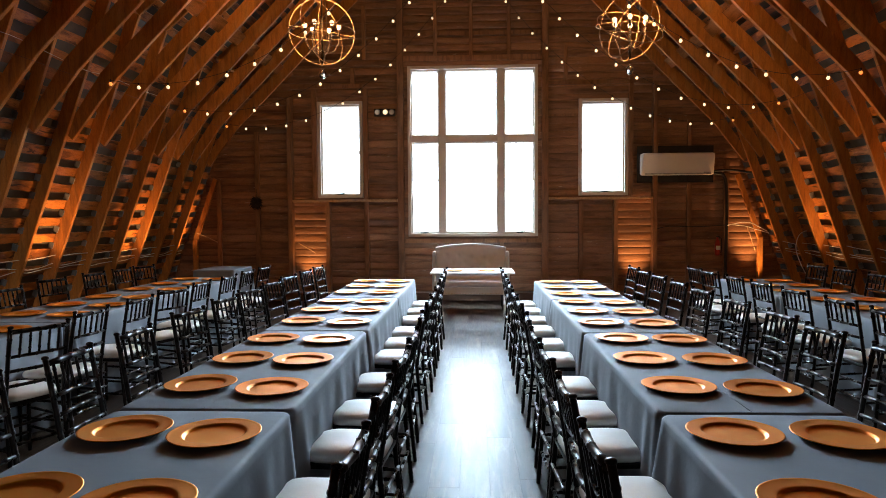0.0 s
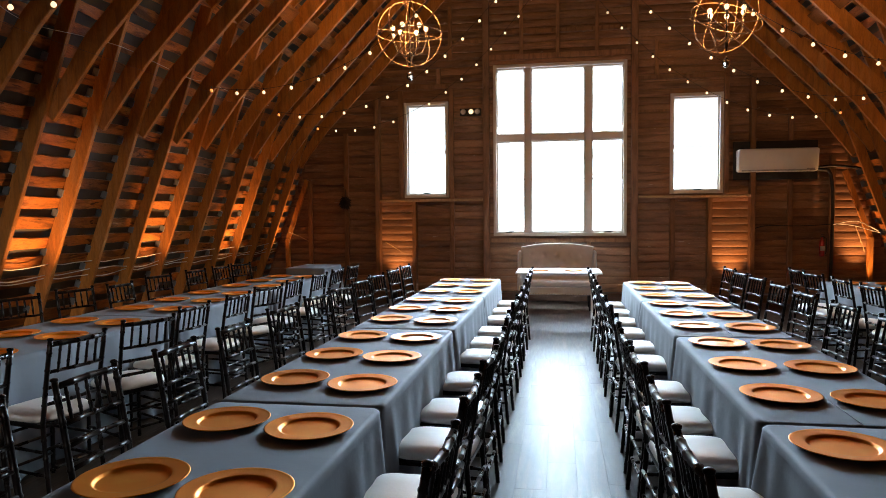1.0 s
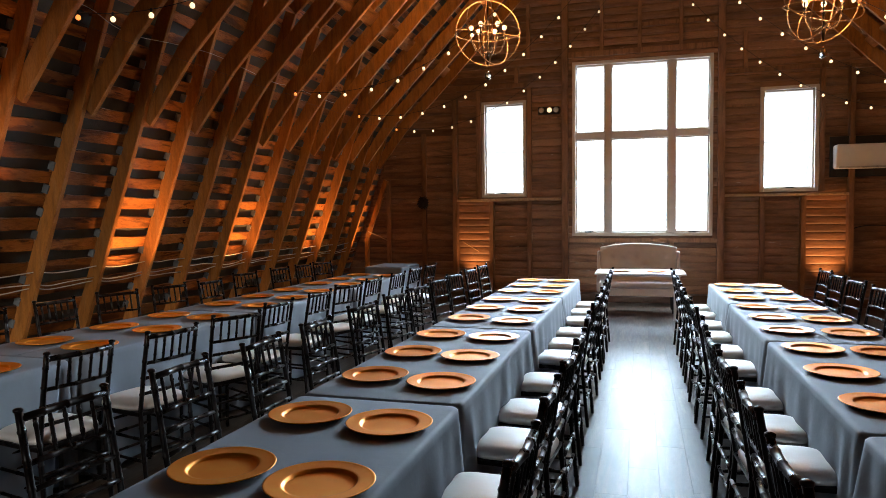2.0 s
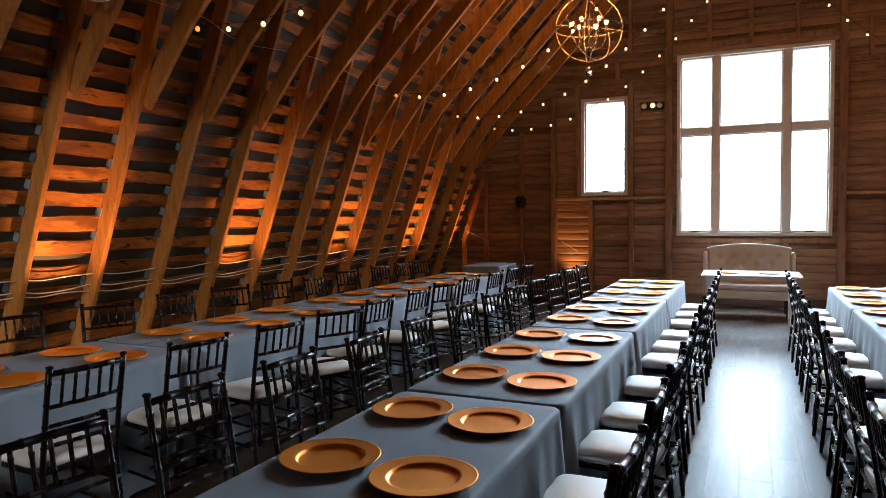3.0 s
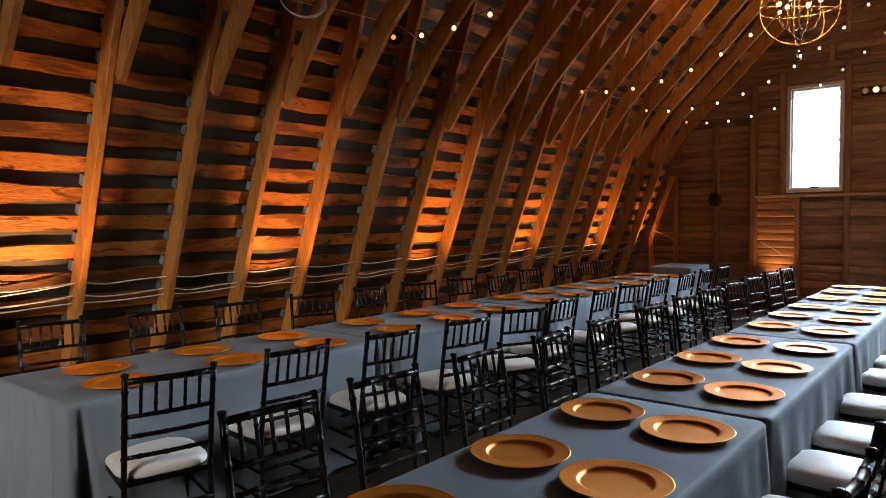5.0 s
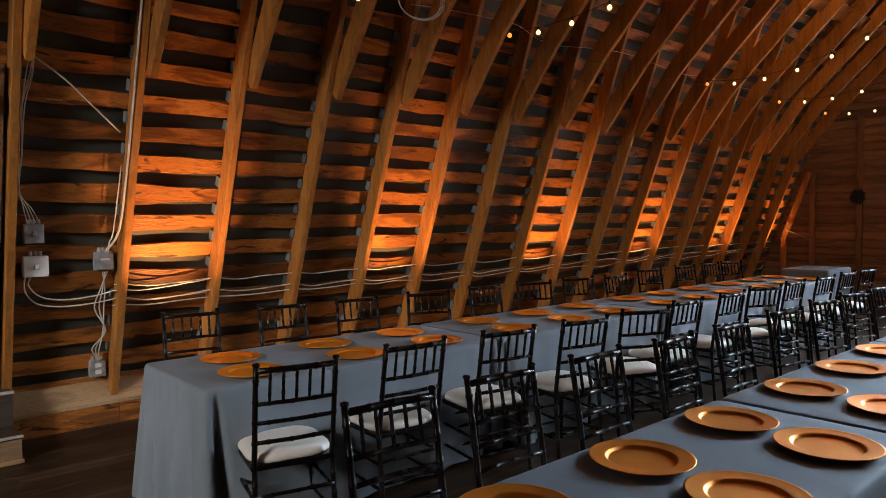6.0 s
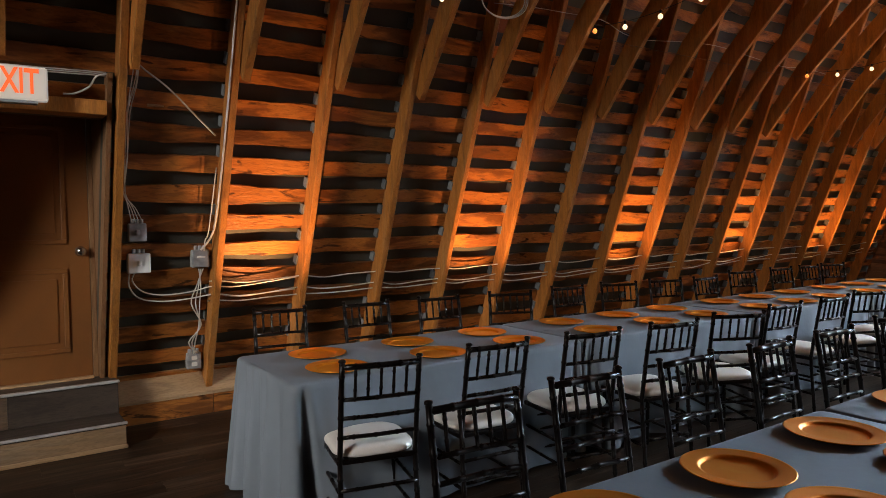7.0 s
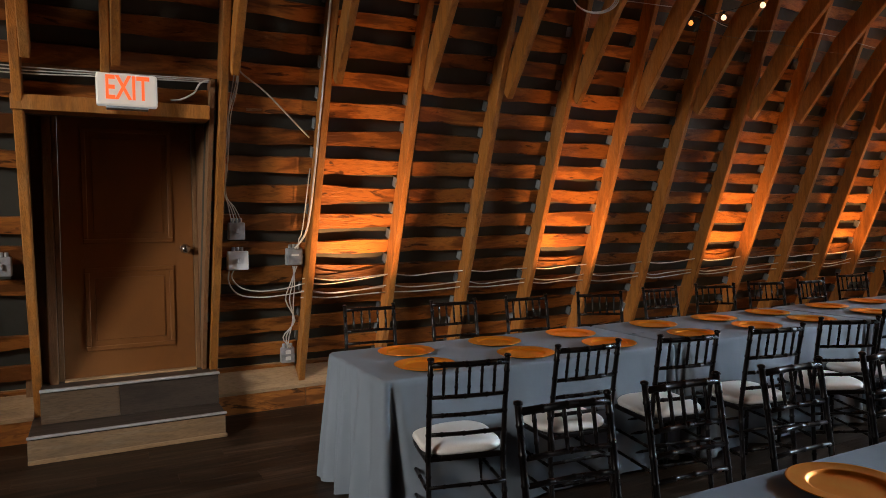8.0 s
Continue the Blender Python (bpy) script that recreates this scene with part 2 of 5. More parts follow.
def lathe_data(profile, seg=12):
    """Vertices and faces of a turned shape round z from (radius, z) pairs."""
    vs, fs = [], []
    for r, z in profile:
        for k in range(seg):
            a = 2 * math.pi * k / seg
            vs.append((r * math.cos(a), r * math.sin(a), z))
    for i in range(len(profile) - 1):
        for k in range(seg):
            k2 = (k + 1) % seg
            fs.append((i * seg + k, i * seg + k2, (i + 1) * seg + k2, (i + 1) * seg + k))
    fs.append(tuple(range(seg))[::-1])
    fs.append(tuple((len(profile) - 1) * seg + k for k in range(seg)))
    return vs, fs


def tube_data(path, radius, seg=6, closed=False):
    """A tube along a list of points; radius is a number or one for each point."""
    pts = [Vector(p) for p in path]
    n = len(pts)
    vs, fs = [], []
    ref = None
    for i, p in enumerate(pts):
        a = pts[(i - 1) % n] if (closed or i > 0) else p
        b = pts[(i + 1) % n] if (closed or i < n - 1) else p
        t = (b - a).normalized()
        if ref is None:
            ref = t.orthogonal().normalized()
        ref = (ref - t * ref.dot(t)).normalized()
        side = t.cross(ref)
        r = radius[i] if isinstance(radius, (list, tuple)) else radius
        for k in range(seg):
            ang = 2 * math.pi * k / seg
            vs.append(tuple(p + (ref * math.cos(ang) + side * math.sin(ang)) * r))
    last = n if closed else n - 1
    for i in range(last):
        j = (i + 1) % n
        for k in range(seg):
            k2 = (k + 1) % seg
            fs.append((i * seg + k, i * seg + k2, j * seg + k2, j * seg + k))
    if not closed:
        fs.append(tuple(range(seg))[::-1])
        fs.append(tuple((n - 1) * seg + k for k in range(seg)))
    return vs, fs


def joined(chunks):
    vs, fs = [], []
    for v, f in chunks:
        o = len(vs)
        vs += v
        fs += [tuple(i + o for i in q) for q in f]
    return vs, fs


def box_data(x0, x1, y0, y1, z0, z1):
    vs = [(x, y, z) for x in (x0, x1) for y in (y0, y1) for z in (z0, z1)]
    return vs, [(0, 1, 3, 2), (4, 6, 7, 5), (0, 4, 5, 1), (2, 3, 7, 6), (0, 2, 6, 4), (1, 5, 7, 3)]


def thing(name, place, label, category, group="", turn=0.0, kind=""):
    e = new(name)
    e.matrix_world = pose(*place, 0, 0, turn)
    return tagged(e, label, category, group, kind)


backdrop = raw("backdrop", [(-70, WALL_Y + 34, -25), (70, WALL_Y + 34, -25), (70, WALL_Y + 34, 55), (-70, WALL_Y + 34, 55)], [(0, 1, 2, 3)], glowing("bright_haze", (0.93, 0.98, 1.0), 1.35))
tagged(backdrop, "bright hazy white sky outside the windows", "sky", kind="structure")


v_line = tube_data([(-30, WALL_Y + 18, 2.47), (30, WALL_Y + 18, 2.47)], 0.012, 5)
raw("power_line", *v_line, STEEL, backdrop, "thin grey overhead line")

# ---------------- roof profile ----------------
LOWER = [(5.755, 0.12), (5.43, 1.0), (5.06, 2.0), (4.65, 3.108), (4.25, 4.19)]   # steep lower slope, inner edge
UPPER = [(4.25, 4.19), (2.13, 6.02), (0.0, 7.85)]                                  # flatter upper slope
CHORD = [(4.80, 2.53), (4.28, 3.20), (3.62, 3.86), (3.10, 4.39), (1.5, 6.03), (0.02, 7.55)]   # inner edge of the braces
DEPTH = 0.15


def offset_line(pts, d):
    """The polyline moved outwards by d, mitred at its corners."""
    out = []
    ns = []
    for a, b in zip(pts, pts[1:]):
        t = (Vector(b) - Vector(a)).normalized()
        ns.append(Vector((t.y, -t.x)))
    for i, p in enumerate(pts):
        n0, n1 = ns[max(0, i - 1)], ns[min(len(ns) - 1, i)]
        m = (n0 + n1).normalized()
        out.append(Vector(p) + m * (d / max(0.3, m.dot(n0))))
    return out


def skin_line(d):
    """Points of the roof surface at the distance d outside the inner edge of the rafters."""
    line = offset_line(LOWER + UPPER[1:], d)
    line[-1] = Vector((0.0, line[-1].y + 0.1 * d))
    return line


def along(line):
    """Arc lengths of a polyline, and a function from arc length to point and tangent."""
    acc = [0.0]
    for a, b in zip(line, line[1:]):
        acc.append(acc[-1] + (b - a).length)

    def at(s):
        i = 0
        while i < len(line) - 2 and acc[i + 1] < s:
            i += 1
        t = (line[i + 1] - line[i]).normalized()
        return line[i] + t * (s - acc[i]), t
    return acc[-1], at


def skin_x(z, d):
    line = skin_line(d)
    for a, b in zip(line, line[1:]):
        if a.y <= z <= b.y:
            return a.x + (b.x - a.x) * (z - a.y) / (b.y - a.y)
    return line[0].x if z < line[0].y else 0.0


RAFTER_Y = [2.13 + 0.718 * k for k in range(-11, 15)]
RAFTER_Y[7] = -0.505   # set closer, beside the door
RAFTER_Y[12:] = [2.86, 3.562, 4.27, 5.0, 5.77, 6.50, 7.21, 7.93, 8.63, 9.39, 10.14, 10.81, 11.50, 12.20]   # not quite even
DOOR_Y0, DOOR_Y1, DOOR_TOP = -0.50, 0.615, 2.26

# ---------------- floor ----------------
floor = raw("floor", *box_data(-6.3, 6.3, REAR_Y - 0.2, WALL_Y + 0.2, -0.12, -0.012), LINING)
tagged(floor, "dark grey-brown wood-look plank floor with a soft sheen", "floor", kind="structure")


def plank_data(w, l, bev=0.0005, h=0.012):
    vs = [(-w / 2, -l / 2, -h), (w / 2, -l / 2, -h), (w / 2, l / 2, -h), (-w / 2, l / 2, -h),
          (-w / 2, -l / 2, -bev), (w / 2, -l / 2, -bev), (w / 2, l / 2, -bev), (-w / 2, l / 2, -bev),
          (-w / 2 + bev, -l / 2 + bev, 0), (w / 2 - bev, -l / 2 + bev, 0), (w / 2 - bev, l / 2 - bev, 0), (-w / 2 + bev, l / 2 - bev, 0)]
    fs = [(8, 9, 10, 11)]
    for k in range(4):
        k2 = (k + 1) % 4
        fs += [(k, k2, k2 + 4, k + 4), (k + 4, k2 + 4, k2 + 8, k + 8)]
    return vs, fs


PW, PL = 0.18, 1.22
plank_mesh = bpy.data.meshes.new("plank")
plank_mesh.from_pydata(*[list(q) for q in (plank_data(PW - 0.0002, PL - 0.0002)[0],)], [], plank_data(PW - 0.0002, PL - 0.0002)[1])
plank_mesh.materials.append(FLOOR)
rest = []
for ix in range(-33, 34):
    shift = (ix * 0.37) % 1.0 * PL
    for iy in range(-6, 12):
        px, py = ix * PW + 0.02, iy * PL + shift
        if not REAR_Y - 0.6 < py < WALL_Y + 0.6 or abs(px) > 5.9:
            continue
        near = (abs(px) < 1.0 and 1.0 < py < 12.6) or (-5.9 < px < -4.2 and -2.0 < py < 2.6)
        if near:
            o = new("plank", plank_mesh)
            o.location = (px, py, 0)
            o.parent = floor
        else:
            v, f = plank_data(PW - 0.0002, PL - 0.0002)
            rest.append(([(a + px, b + py, c) for a, b, c in v], f))
tagged(raw("planks", *joined(rest), FLOORREST, floor), kind="stuff")

# ---------------- roof slopes, boards and rafters ----------------


def mirrored(vs, side):
    return [(side * x, y, z) for x, y, z in vs]


def slope_shell(side, y0, y1, z_from, name_line):
    """A strip of the outer roof shell between two places along the hall, from the height z_from up to the ridge."""
    inner, outer = skin_line(DEPTH + 0.050), skin_line(DEPTH + 0.13)
    pairs = [(a, b) for a, b in zip(inner, outer)]
    if z_from > 0.5:
        a0 = Vector((skin_x(z_from, DEPTH + 0.050), z_from))
        b0 = Vector((skin_x(z_from, DEPTH + 0.13), z_from))
        pairs = [(a0, b0)] + [p for p in pairs if p[0].y > z_from + 0.02]
    vs, fs = [], []
    for a, b in pairs:
        for y in (y0, y1):
            vs += [(side * a.x, y, a.y), (side * b.x, y, b.y)]
    n = len(pairs)
    for i in range(n - 1):
        p, q = i * 4, i * 4 + 4
        fs += [(p, p + 2, q + 2, q), (p + 1, q + 1, q + 3, p + 3), (p, q, q + 1, p + 1), (p + 2, p + 3, q + 3, q + 2)]
    fs += [(0, 1, 3, 2), (n * 4 - 4, n * 4 - 2, n * 4 - 1, n * 4 - 3)]
    return vs, fs


BOARD_W, BOARD_GAP = 0.120, 0.105
ridge_len, skin_at = along(skin_line(DEPTH + 0.001))
rnd = random.Random(5)


def board_data(side, s0, y0, y1, seed):
    """One sheathing board with slightly wavy sawn edges."""
    n = max(2, int((y1 - y0) / 0.08))
    vs, fs = [], []
    lift = noise.noise((seed * 3.1, 0, 0)) * 0.012
    for i in range(n + 1):
        y = y0 + (y1 - y0) * i / n
        lo = s0 + lift + noise.noise((y * 1.1, seed * 1.7, 0.0)) * 0.030 + noise.noise((y * 3.6, seed * 1.7, 5.0)) * 0.016 + noise.noise((y * 9.0, seed * 1.7, 7.0)) * 0.005
        hi = s0 + lift + BOARD_W + noise.noise((y * 1.1, seed * 1.7, 9.0)) * 0.022 + noise.noise((y * 3.6, seed * 1.7, 15.0)) * 0.011 + noise.noise((y * 9.0, seed * 1.7, 17.0)) * 0.004
        for s in (lo, hi):
            p, t = skin_at(max(0.0, min(ridge_len, s)))
            nrm = Vector((t.y, -t.x))
            q = p + nrm * 0.028
            vs += [(side * p.x, y, p.y), (side * q.x, y, q.y)]
    for i in range(n):
        a, b = i * 4, i * 4 + 4
        fs += [(a, b, b + 2, a + 2), (a + 1, a + 3, b + 3, b + 1), (a, a + 1, b + 1, b), (a + 2, b + 2, b + 3, a + 3)]
    fs += [(0, 2, 3, 1), (n * 4, n * 4 + 1, n * 4 + 3, n * 4 + 2)]
    return vs, fs


for side, word in ((-1, "west"), (1, "east")):
    if side < 0:
        chunks = [slope_shell(side, REAR_Y - 0.2, DOOR_Y0, 0.0, word), slope_shell(side, DOOR_Y0, DOOR_Y1, DOOR_TOP, word), slope_shell(side, DOOR_Y1, WALL_Y + 0.2, 0.0, word)]
    else:
        chunks = [slope_shell(side, REAR_Y - 0.2, WALL_Y + 0.2, 0.0, word)]
    slope = raw("roof_" + word, *joined(chunks), LINING)
    tagged(slope, "curved barn roof slope of spaced brown boards over dark underlay", "roof", kind="structure")
    count = int((ridge_len - 0.1) / (BOARD_W + BOARD_GAP))
    for i in range(count):
        s0 = 0.06 + i * (BOARD_W + BOARD_GAP)
        zmid = skin_at(s0 + 0.07)[0].y
        cuts = [REAR_Y, RAFTER_Y[6] + 0.718 * ((i * 3) % 4) - 0.03, RAFTER_Y[15] + 0.718 * ((i * 5) % 5) - 0.03, WALL_Y - 0.001]
        spans = list(zip(cuts, cuts[1:]))
        if side < 0 and zmid < DOOR_TOP:
            spans = [(max(a, DOOR_Y1), b) if a < DOOR_Y1 < b and a > DOOR_Y0 - 0.6 else (a, b) for a, b in spans]
            fixed = []
            for a, b in spans:
                if a < DOOR_Y0 and b > DOOR_Y1:
                    fixed += [(a, DOOR_Y0), (DOOR_Y1, b)]
                elif a < DOOR_Y0 < b:
                    fixed.append((a, DOOR_Y0))
                elif DOOR_Y0 <= a < DOOR_Y1 < b:
                    fixed.append((DOOR_Y1, b))
                elif b <= DOOR_Y0 or a >= DOOR_Y1:
                    fixed.append((a, b))
            spans = fixed
        for a, b in spans:
            raw("board", *board_data(side, s0, a + 0.002, b - 0.002, i * 7 + int(a * 3) + side * 50), BOARD, slope)


def strip_beam(inner, outer, y0, y1):
    """A flat timber cut to two matching lines in the x-z plane, y0 to y1 thick, with eased inner corners."""
    vs, fs = [], []
    e = 0.006
    n = len(inner)
    for a, b in zip(inner, outer):
        d = (Vector(b) - Vector(a)).normalized() * e
        vs += [(a[0] + d.x, y0, a[1] + d.y), (a[0], y0 + e, a[1]), (a[0], y1 - e, a[1]), (a[0] + d.x, y1, a[1] + d.y), (b[0], y1, b[1]), (b[0], y0, b[1])]
    for i in range(n - 1):
        p, q = i * 6, i * 6 + 6
        for k in range(6):
            k2 = (k + 1) % 6
            fs.append((p + k, p + k2, q + k2, q + k))
    fs += [tuple(range(6))[::-1], tuple((n - 1) * 6 + k for k in range(6))]
    return vs, fs


def dense(pts, n):
    out = []
    for a, b in zip(pts, pts[1:]):
        for k in range(n):
            out.append(Vector(a).lerp(Vector(b), k / n))
    return out + [Vector(pts[-1])]


low_in, low_out = dense(LOWER, 2), dense(offset_line(LOWER, DEPTH - 0.002), 2)
up_in, up_out = [Vector(p) for p in UPPER], offset_line(UPPER, DEPTH - 0.002)
ch_in = [Vector(p) for p in CHORD]
ch_out = offset_line(CHORD, 0.19)
ch_out[0] = ch_in[0] + Vector((0.10, 0.10))
ch_out[-1] = Vector((0.02, 7.75))


def make_rafter(side):
    low = strip_beam(low_in, low_out, -0.024, 0.030)
    up = strip_beam(ch_in, ch_out, 0.034, 0.088)
    base = raw("rafter", mirrored(low[0], side), low[1], RAFTER)
    raw("brace", mirrored(up[0], side), up[1], RAFTER, base, "long slanting brace lapped on the rafter")
    v, f = strip_beam(up_in, up_out, -0.024, 0.030)
    raw("upper_rafter", mirrored(v, side), f, RAFTER, base, "upper rafter timber under the roof boards")
    return tagged(base, "bent amber-brown barn rafter of sawn timber", "rafter", "rafters of the barn roof", kind="structure")


for side in (-1, 1):
    first = None
    for k, y in enumerate(RAFTER_Y):
        if side < 0 and DOOR_Y0 < y < DOOR_Y1:
            # the rafter over the door stops on the header
            zc = DOOR_TOP + 0.02
            pts = [p for p in low_in if p.y > zc]
            pin = [Vector((skin_x(zc, 0.0), zc))] + pts
            pout = [Vector((skin_x(zc, DEPTH - 0.002), zc))] + [q for p, q in zip(low_in, low_out) if p.y > zc]
            v, f = strip_beam(pin, pout, y - 0.024, y + 0.030)
            cut = raw("rafter", mirrored(v, side), f, RAFTER)
            v, f = strip_beam(ch_in, ch_out, y + 0.034, y + 0.088)
            raw("brace", mirrored(v, side), f, RAFTER, cut, "long slanting brace lapped on the rafter")
            tagged(cut, "short amber-brown barn rafter cut off over the door", "rafter", "rafters of the barn roof", kind="structure")
            continue
        if first is None:
            first = make_rafter(side)
            first.location = (0, y, 0)
        else:
            copy_thing(first, pose(0, y, 0))
    # purlin along the upper chords
    cn = (Vector(CHORD[4]) - Vector(CHORD[3])).normalized()
    nn = Vector((cn.y, -cn.x))
    p = Vector((3.42, 4.06)) + nn * 0.150
    q = p + cn * 0.20
    a, b = p + nn * 0.04, q + nn * 0.04
    ends = (REAR_Y, 3.30, 8.27, WALL_Y - 0.05)
    v, f = joined([([(side * u.x, yy, u.y) for yy in (y0, y1 - 0.004) for u in (p, q, b, a)], [(0, 1, 2, 3), (4, 7, 6, 5), (0, 4, 5, 1), (1, 5, 6, 2), (2, 6, 7, 3), (3, 7, 4, 0)]) for y0, y1 in zip(ends, ends[1:])])
    tagged(raw("purlin", v, f, BLOCK), "dark brown purlin plank running behind the braces", "purlin", kind="structure")
    # added pale pieces for the glints in the gaps beside each rafter
    chunks = []
    fr = random.Random(11 + side)
    for y in RAFTER_Y:
        if side < 0 and DOOR_Y0 - 0.1 < y < DOOR_Y1 + 0.1:
            continue
        for i in range(14):
            if fr.random() < 0.12:
                continue
            s0 = 0.06 + i * (BOARD_W + BOARD_GAP) + BOARD_W + 0.012
            s1 = s0 + BOARD_GAP - 0.024
            w = 0.007 + fr.random() * 0.008
            vs = []
            for s in (s0, s1):
                for d in (-0.020, 0.045):
                    pt, t = skin_at(s)
                    u = pt + Vector((t.y, -t.x)) * d
                    vs += [(side * u.x, y - 0.025 - w, u.y), (side * u.x, y - 0.0245, u.y)]
            chunks.append((vs, [(0, 1, 3, 2), (4, 6, 7, 5), (0, 4, 5, 1), (2, 3, 7, 6), (0, 2, 6, 4), (1, 5, 7, 3)]))
    tagged(raw("gap_filler", *joined(chunks), GLINT), "pale grey pieces for glints between the sheathing boards", "filler", kind="stuff")
    # ledge at the foot of the slope
    for n, (y0, y1) in enumerate(((REAR_Y, DOOR_Y0 - 0.03), (DOOR_Y1 + 0.06, WALL_Y - 0.3)) if side < 0 else ((REAR_Y, WALL_Y - 0.3),)):
        led = raw("ledge", [(x, y, z) for y in (y0, y1) for x, z in ((0.05, 0.160), (0.05, 0.186), (0.044, 0.192), (-0.17, 0.385), (-0.20, 0.37), (-0.20, 0.160))],
                  [(0, 1, 2, 3, 4, 5), (11, 10, 9, 8, 7, 6)] + [(k, k + 6, (k + 1) % 6 + 6, (k + 1) % 6) for k in range(6)], LEDGE)
        cuts = [y0] + [c for c in (RAFTER_Y[3], RAFTER_Y[10] + 0.03, RAFTER_Y[17], RAFTER_Y[22]) if y0 < c < y1] + [y1]
        for ca, cb in zip(cuts, cuts[1:]):
            part("face_board", box_bm(-0.20, 0.035, ca + 0.002, cb - 0.002, 0.0, 0.1595, 0.004), BOARD, led, "brown front board of the ledge")
        led.matrix_world = Matrix.Translation((side * 5.74 if side < 0 else 5.74, 0, 0)) @ (Matrix.Identity(4) if side < 0 else Matrix.Rotation(math.pi, 4, "Z") @ Matrix.Translation((0, -(y0 + y1), 0)))
        tagged(led, "low pale plank ledge along the foot of the roof", "ledge", kind="structure")

# ---------------- gables ----------------
OPEN = [(-1.22, 1.24, 1.20, 4.42), (-2.95, -2.08, 1.95, 3.78), (2.00, 2.92, 1.96, 3.77)]   # x0, x1, z0, z1


def half_width(z):
    return skin_x(max(0.15, z), DEPTH + 0.03) if z < 7.95 else 0.05


def gable_core(y0, y1, openings):
    """A gable of solid bands with real openings."""
    zs = sorted({0.0, 8.0, *[o[2] for o in openings], *[o[3] for o in openings], 0.6, 1.2, 1.9, 2.6, 3.3, 4.0, 4.6, 5.3, 6.0, 6.8, 7.4})
    chunks = []
    for z0, z1 in zip(zs, zs[1:]):
        w0, w1 = half_width(z0), half_width(z1)
        cuts = sorted((o[0], o[1]) for o in openings if o[2] < z1 - 0.001 and o[3] > z0 + 0.001)
        edges, x = [], None
        stops = [None] + [c for pair in cuts for c in pair] + [None]
        for k in range(0, len(stops), 2):
            a, b = stops[k], stops[k + 1]
            l0, l1 = (-w0, -w1) if a is None else (a, a)
            r0, r1 = (w0, w1) if b is None else (b, b)
            vs = [(l0, y0, z0), (r0, y0, z0), (r1, y0, z1), (l1, y0, z1), (l0, y1, z0), (r0, y1, z0), (r1, y1, z1), (l1, y1, z1)]
            chunks.append((vs, [(0, 1, 2, 3), (4, 7, 6, 5), (0, 4, 5, 1), (1, 5, 6, 2), (2, 6, 7, 3), (3, 7, 4, 0)]))
    return joined(chunks)


wall_north = raw("wall_north", *gable_core(WALL_Y + 0.03, WALL_Y + 0.16, OPEN), GABLE)
tagged(wall_north, "brown board gable wall with exposed studs round three windows", "wall", kind="structure")
# unseen gable; its opening is added so the fill light can enter
wall_south = raw("wall_south", *gable_core(REAR_Y - 0.16, REAR_Y, [(-1.6, 0.4, 3.0, 4.8)]), GABLE)
tagged(wall_south, "unseen brown board gable wall with an added opening for fill light", "wall", kind="structure")
GB = 0.1375
for i in range(56):
    z0, z1 = 0.02 + i * GB, 0.02 + (i + 1) * GB - 0.005
    w = min(half_width(z0), half_width(z1)) - 0.03
    if w < 0.15:
        continue
    cuts = sorted((o[0], o[1]) for o in OPEN if o[2] < z1 and o[3] > z0)
    stops = [-w] + [c for pair in cuts for c in pair] + [w]
    joints = [-3.44, 1.36] if i % 2 else [-1.36, 3.38]
    for a, b in zip(stops[::2], stops[1::2]):
        marks = [a] + [j for j in joints if a + 0.15 < j < b - 0.15] + [b]
        for x0, x1 in zip(marks, marks[1:]):
            n = max(1, int((x1 - x0) / 0.5))
            vs, fs = [], []
            for k in range(n + 1):
                x = x0 + 0.001 + (x1 - x0 - 0.002) * k / n
                wob = noise.noise((x * 1.1, i * 2.3, 1.0)) * 0.006
                fat = 0.012 + 0.005 * noise.noise((i * 5.7, x * 0.4, 2.0))
                for q, out in ((0.0, 0.15), (0.10, 0.62), (0.28, 0.95), (0.5, 1.0), (0.72, 0.86), (0.92, 0.45), (1.0, 0.0)):
                    vs.append((x, WALL_Y + 0.014 - fat * out, z0 + (z1 - z0) * q + wob))
                vs.append((x, WALL_Y + 0.029, z1 + wob))
                vs.append((x, WALL_Y + 0.029, z0 + wob))
            for k in range(n):
                p, q = k * 9, k * 9 + 9
                fs += [(p + j, p + (j + 1) % 9, q + (j + 1) % 9, q + j) for j in range(9)]
            fs += [tuple(range(9))[::-1], tuple(n * 9 + j for j in range(9))]
            raw("board", vs, fs, GABLE, wall_north)

# studs and rails on the gable: x0, x1, z0, z1, how far they stand out
BARS_WEST = [(-4.92, -4.83, 0.15, 2.30, .05), (-4.165, -4.075, 0.15, 3.22, .06), (-3.505, -3.415, 0.15, 3.85, .17), (-2.06, -1.975, 0.15, 4.00, .06), (-1.41, -1.29, 0.15, 6.2, .09), (-2.78, -2.70, 0.15, 1.868, .17), (-0.72, -0.65, 4.60, 5.6, .05), (-2.07, -2.0, 4.55, 5.55, .05), (-2.30, -2.22, 4.05, 4.4, .05), (-3.05, -2.96, 1.92, 4.0, .06)]
BARS_EAST = [(1.31, 1.43, 0.15, 6.15, .09), (2.00, 2.085, 0.15, 1.87, .06), (2.925, 3.005, 1.95, 4.15, .06), (3.35, 3.43, 0.15, 4.05, .17), (4.00, 4.085, 0.15, 3.35, .06), (4.68, 4.77, 0.15, 2.60, .07), (-0.05, 0.02, 4.60, 5.6, .05), (0.66, 0.73, 4.60, 5.6, .05), (-0.50, -0.43, 0.15, 1.10, .05), (0.05, 0.12, 0.15, 1.10, .05), (0.52, 0.59, 0.15, 1.10, .05), (2.63, 2.71, 0.15, 1.868, .17), (1.72, 1.79, 4.1, 4.75, .05)]
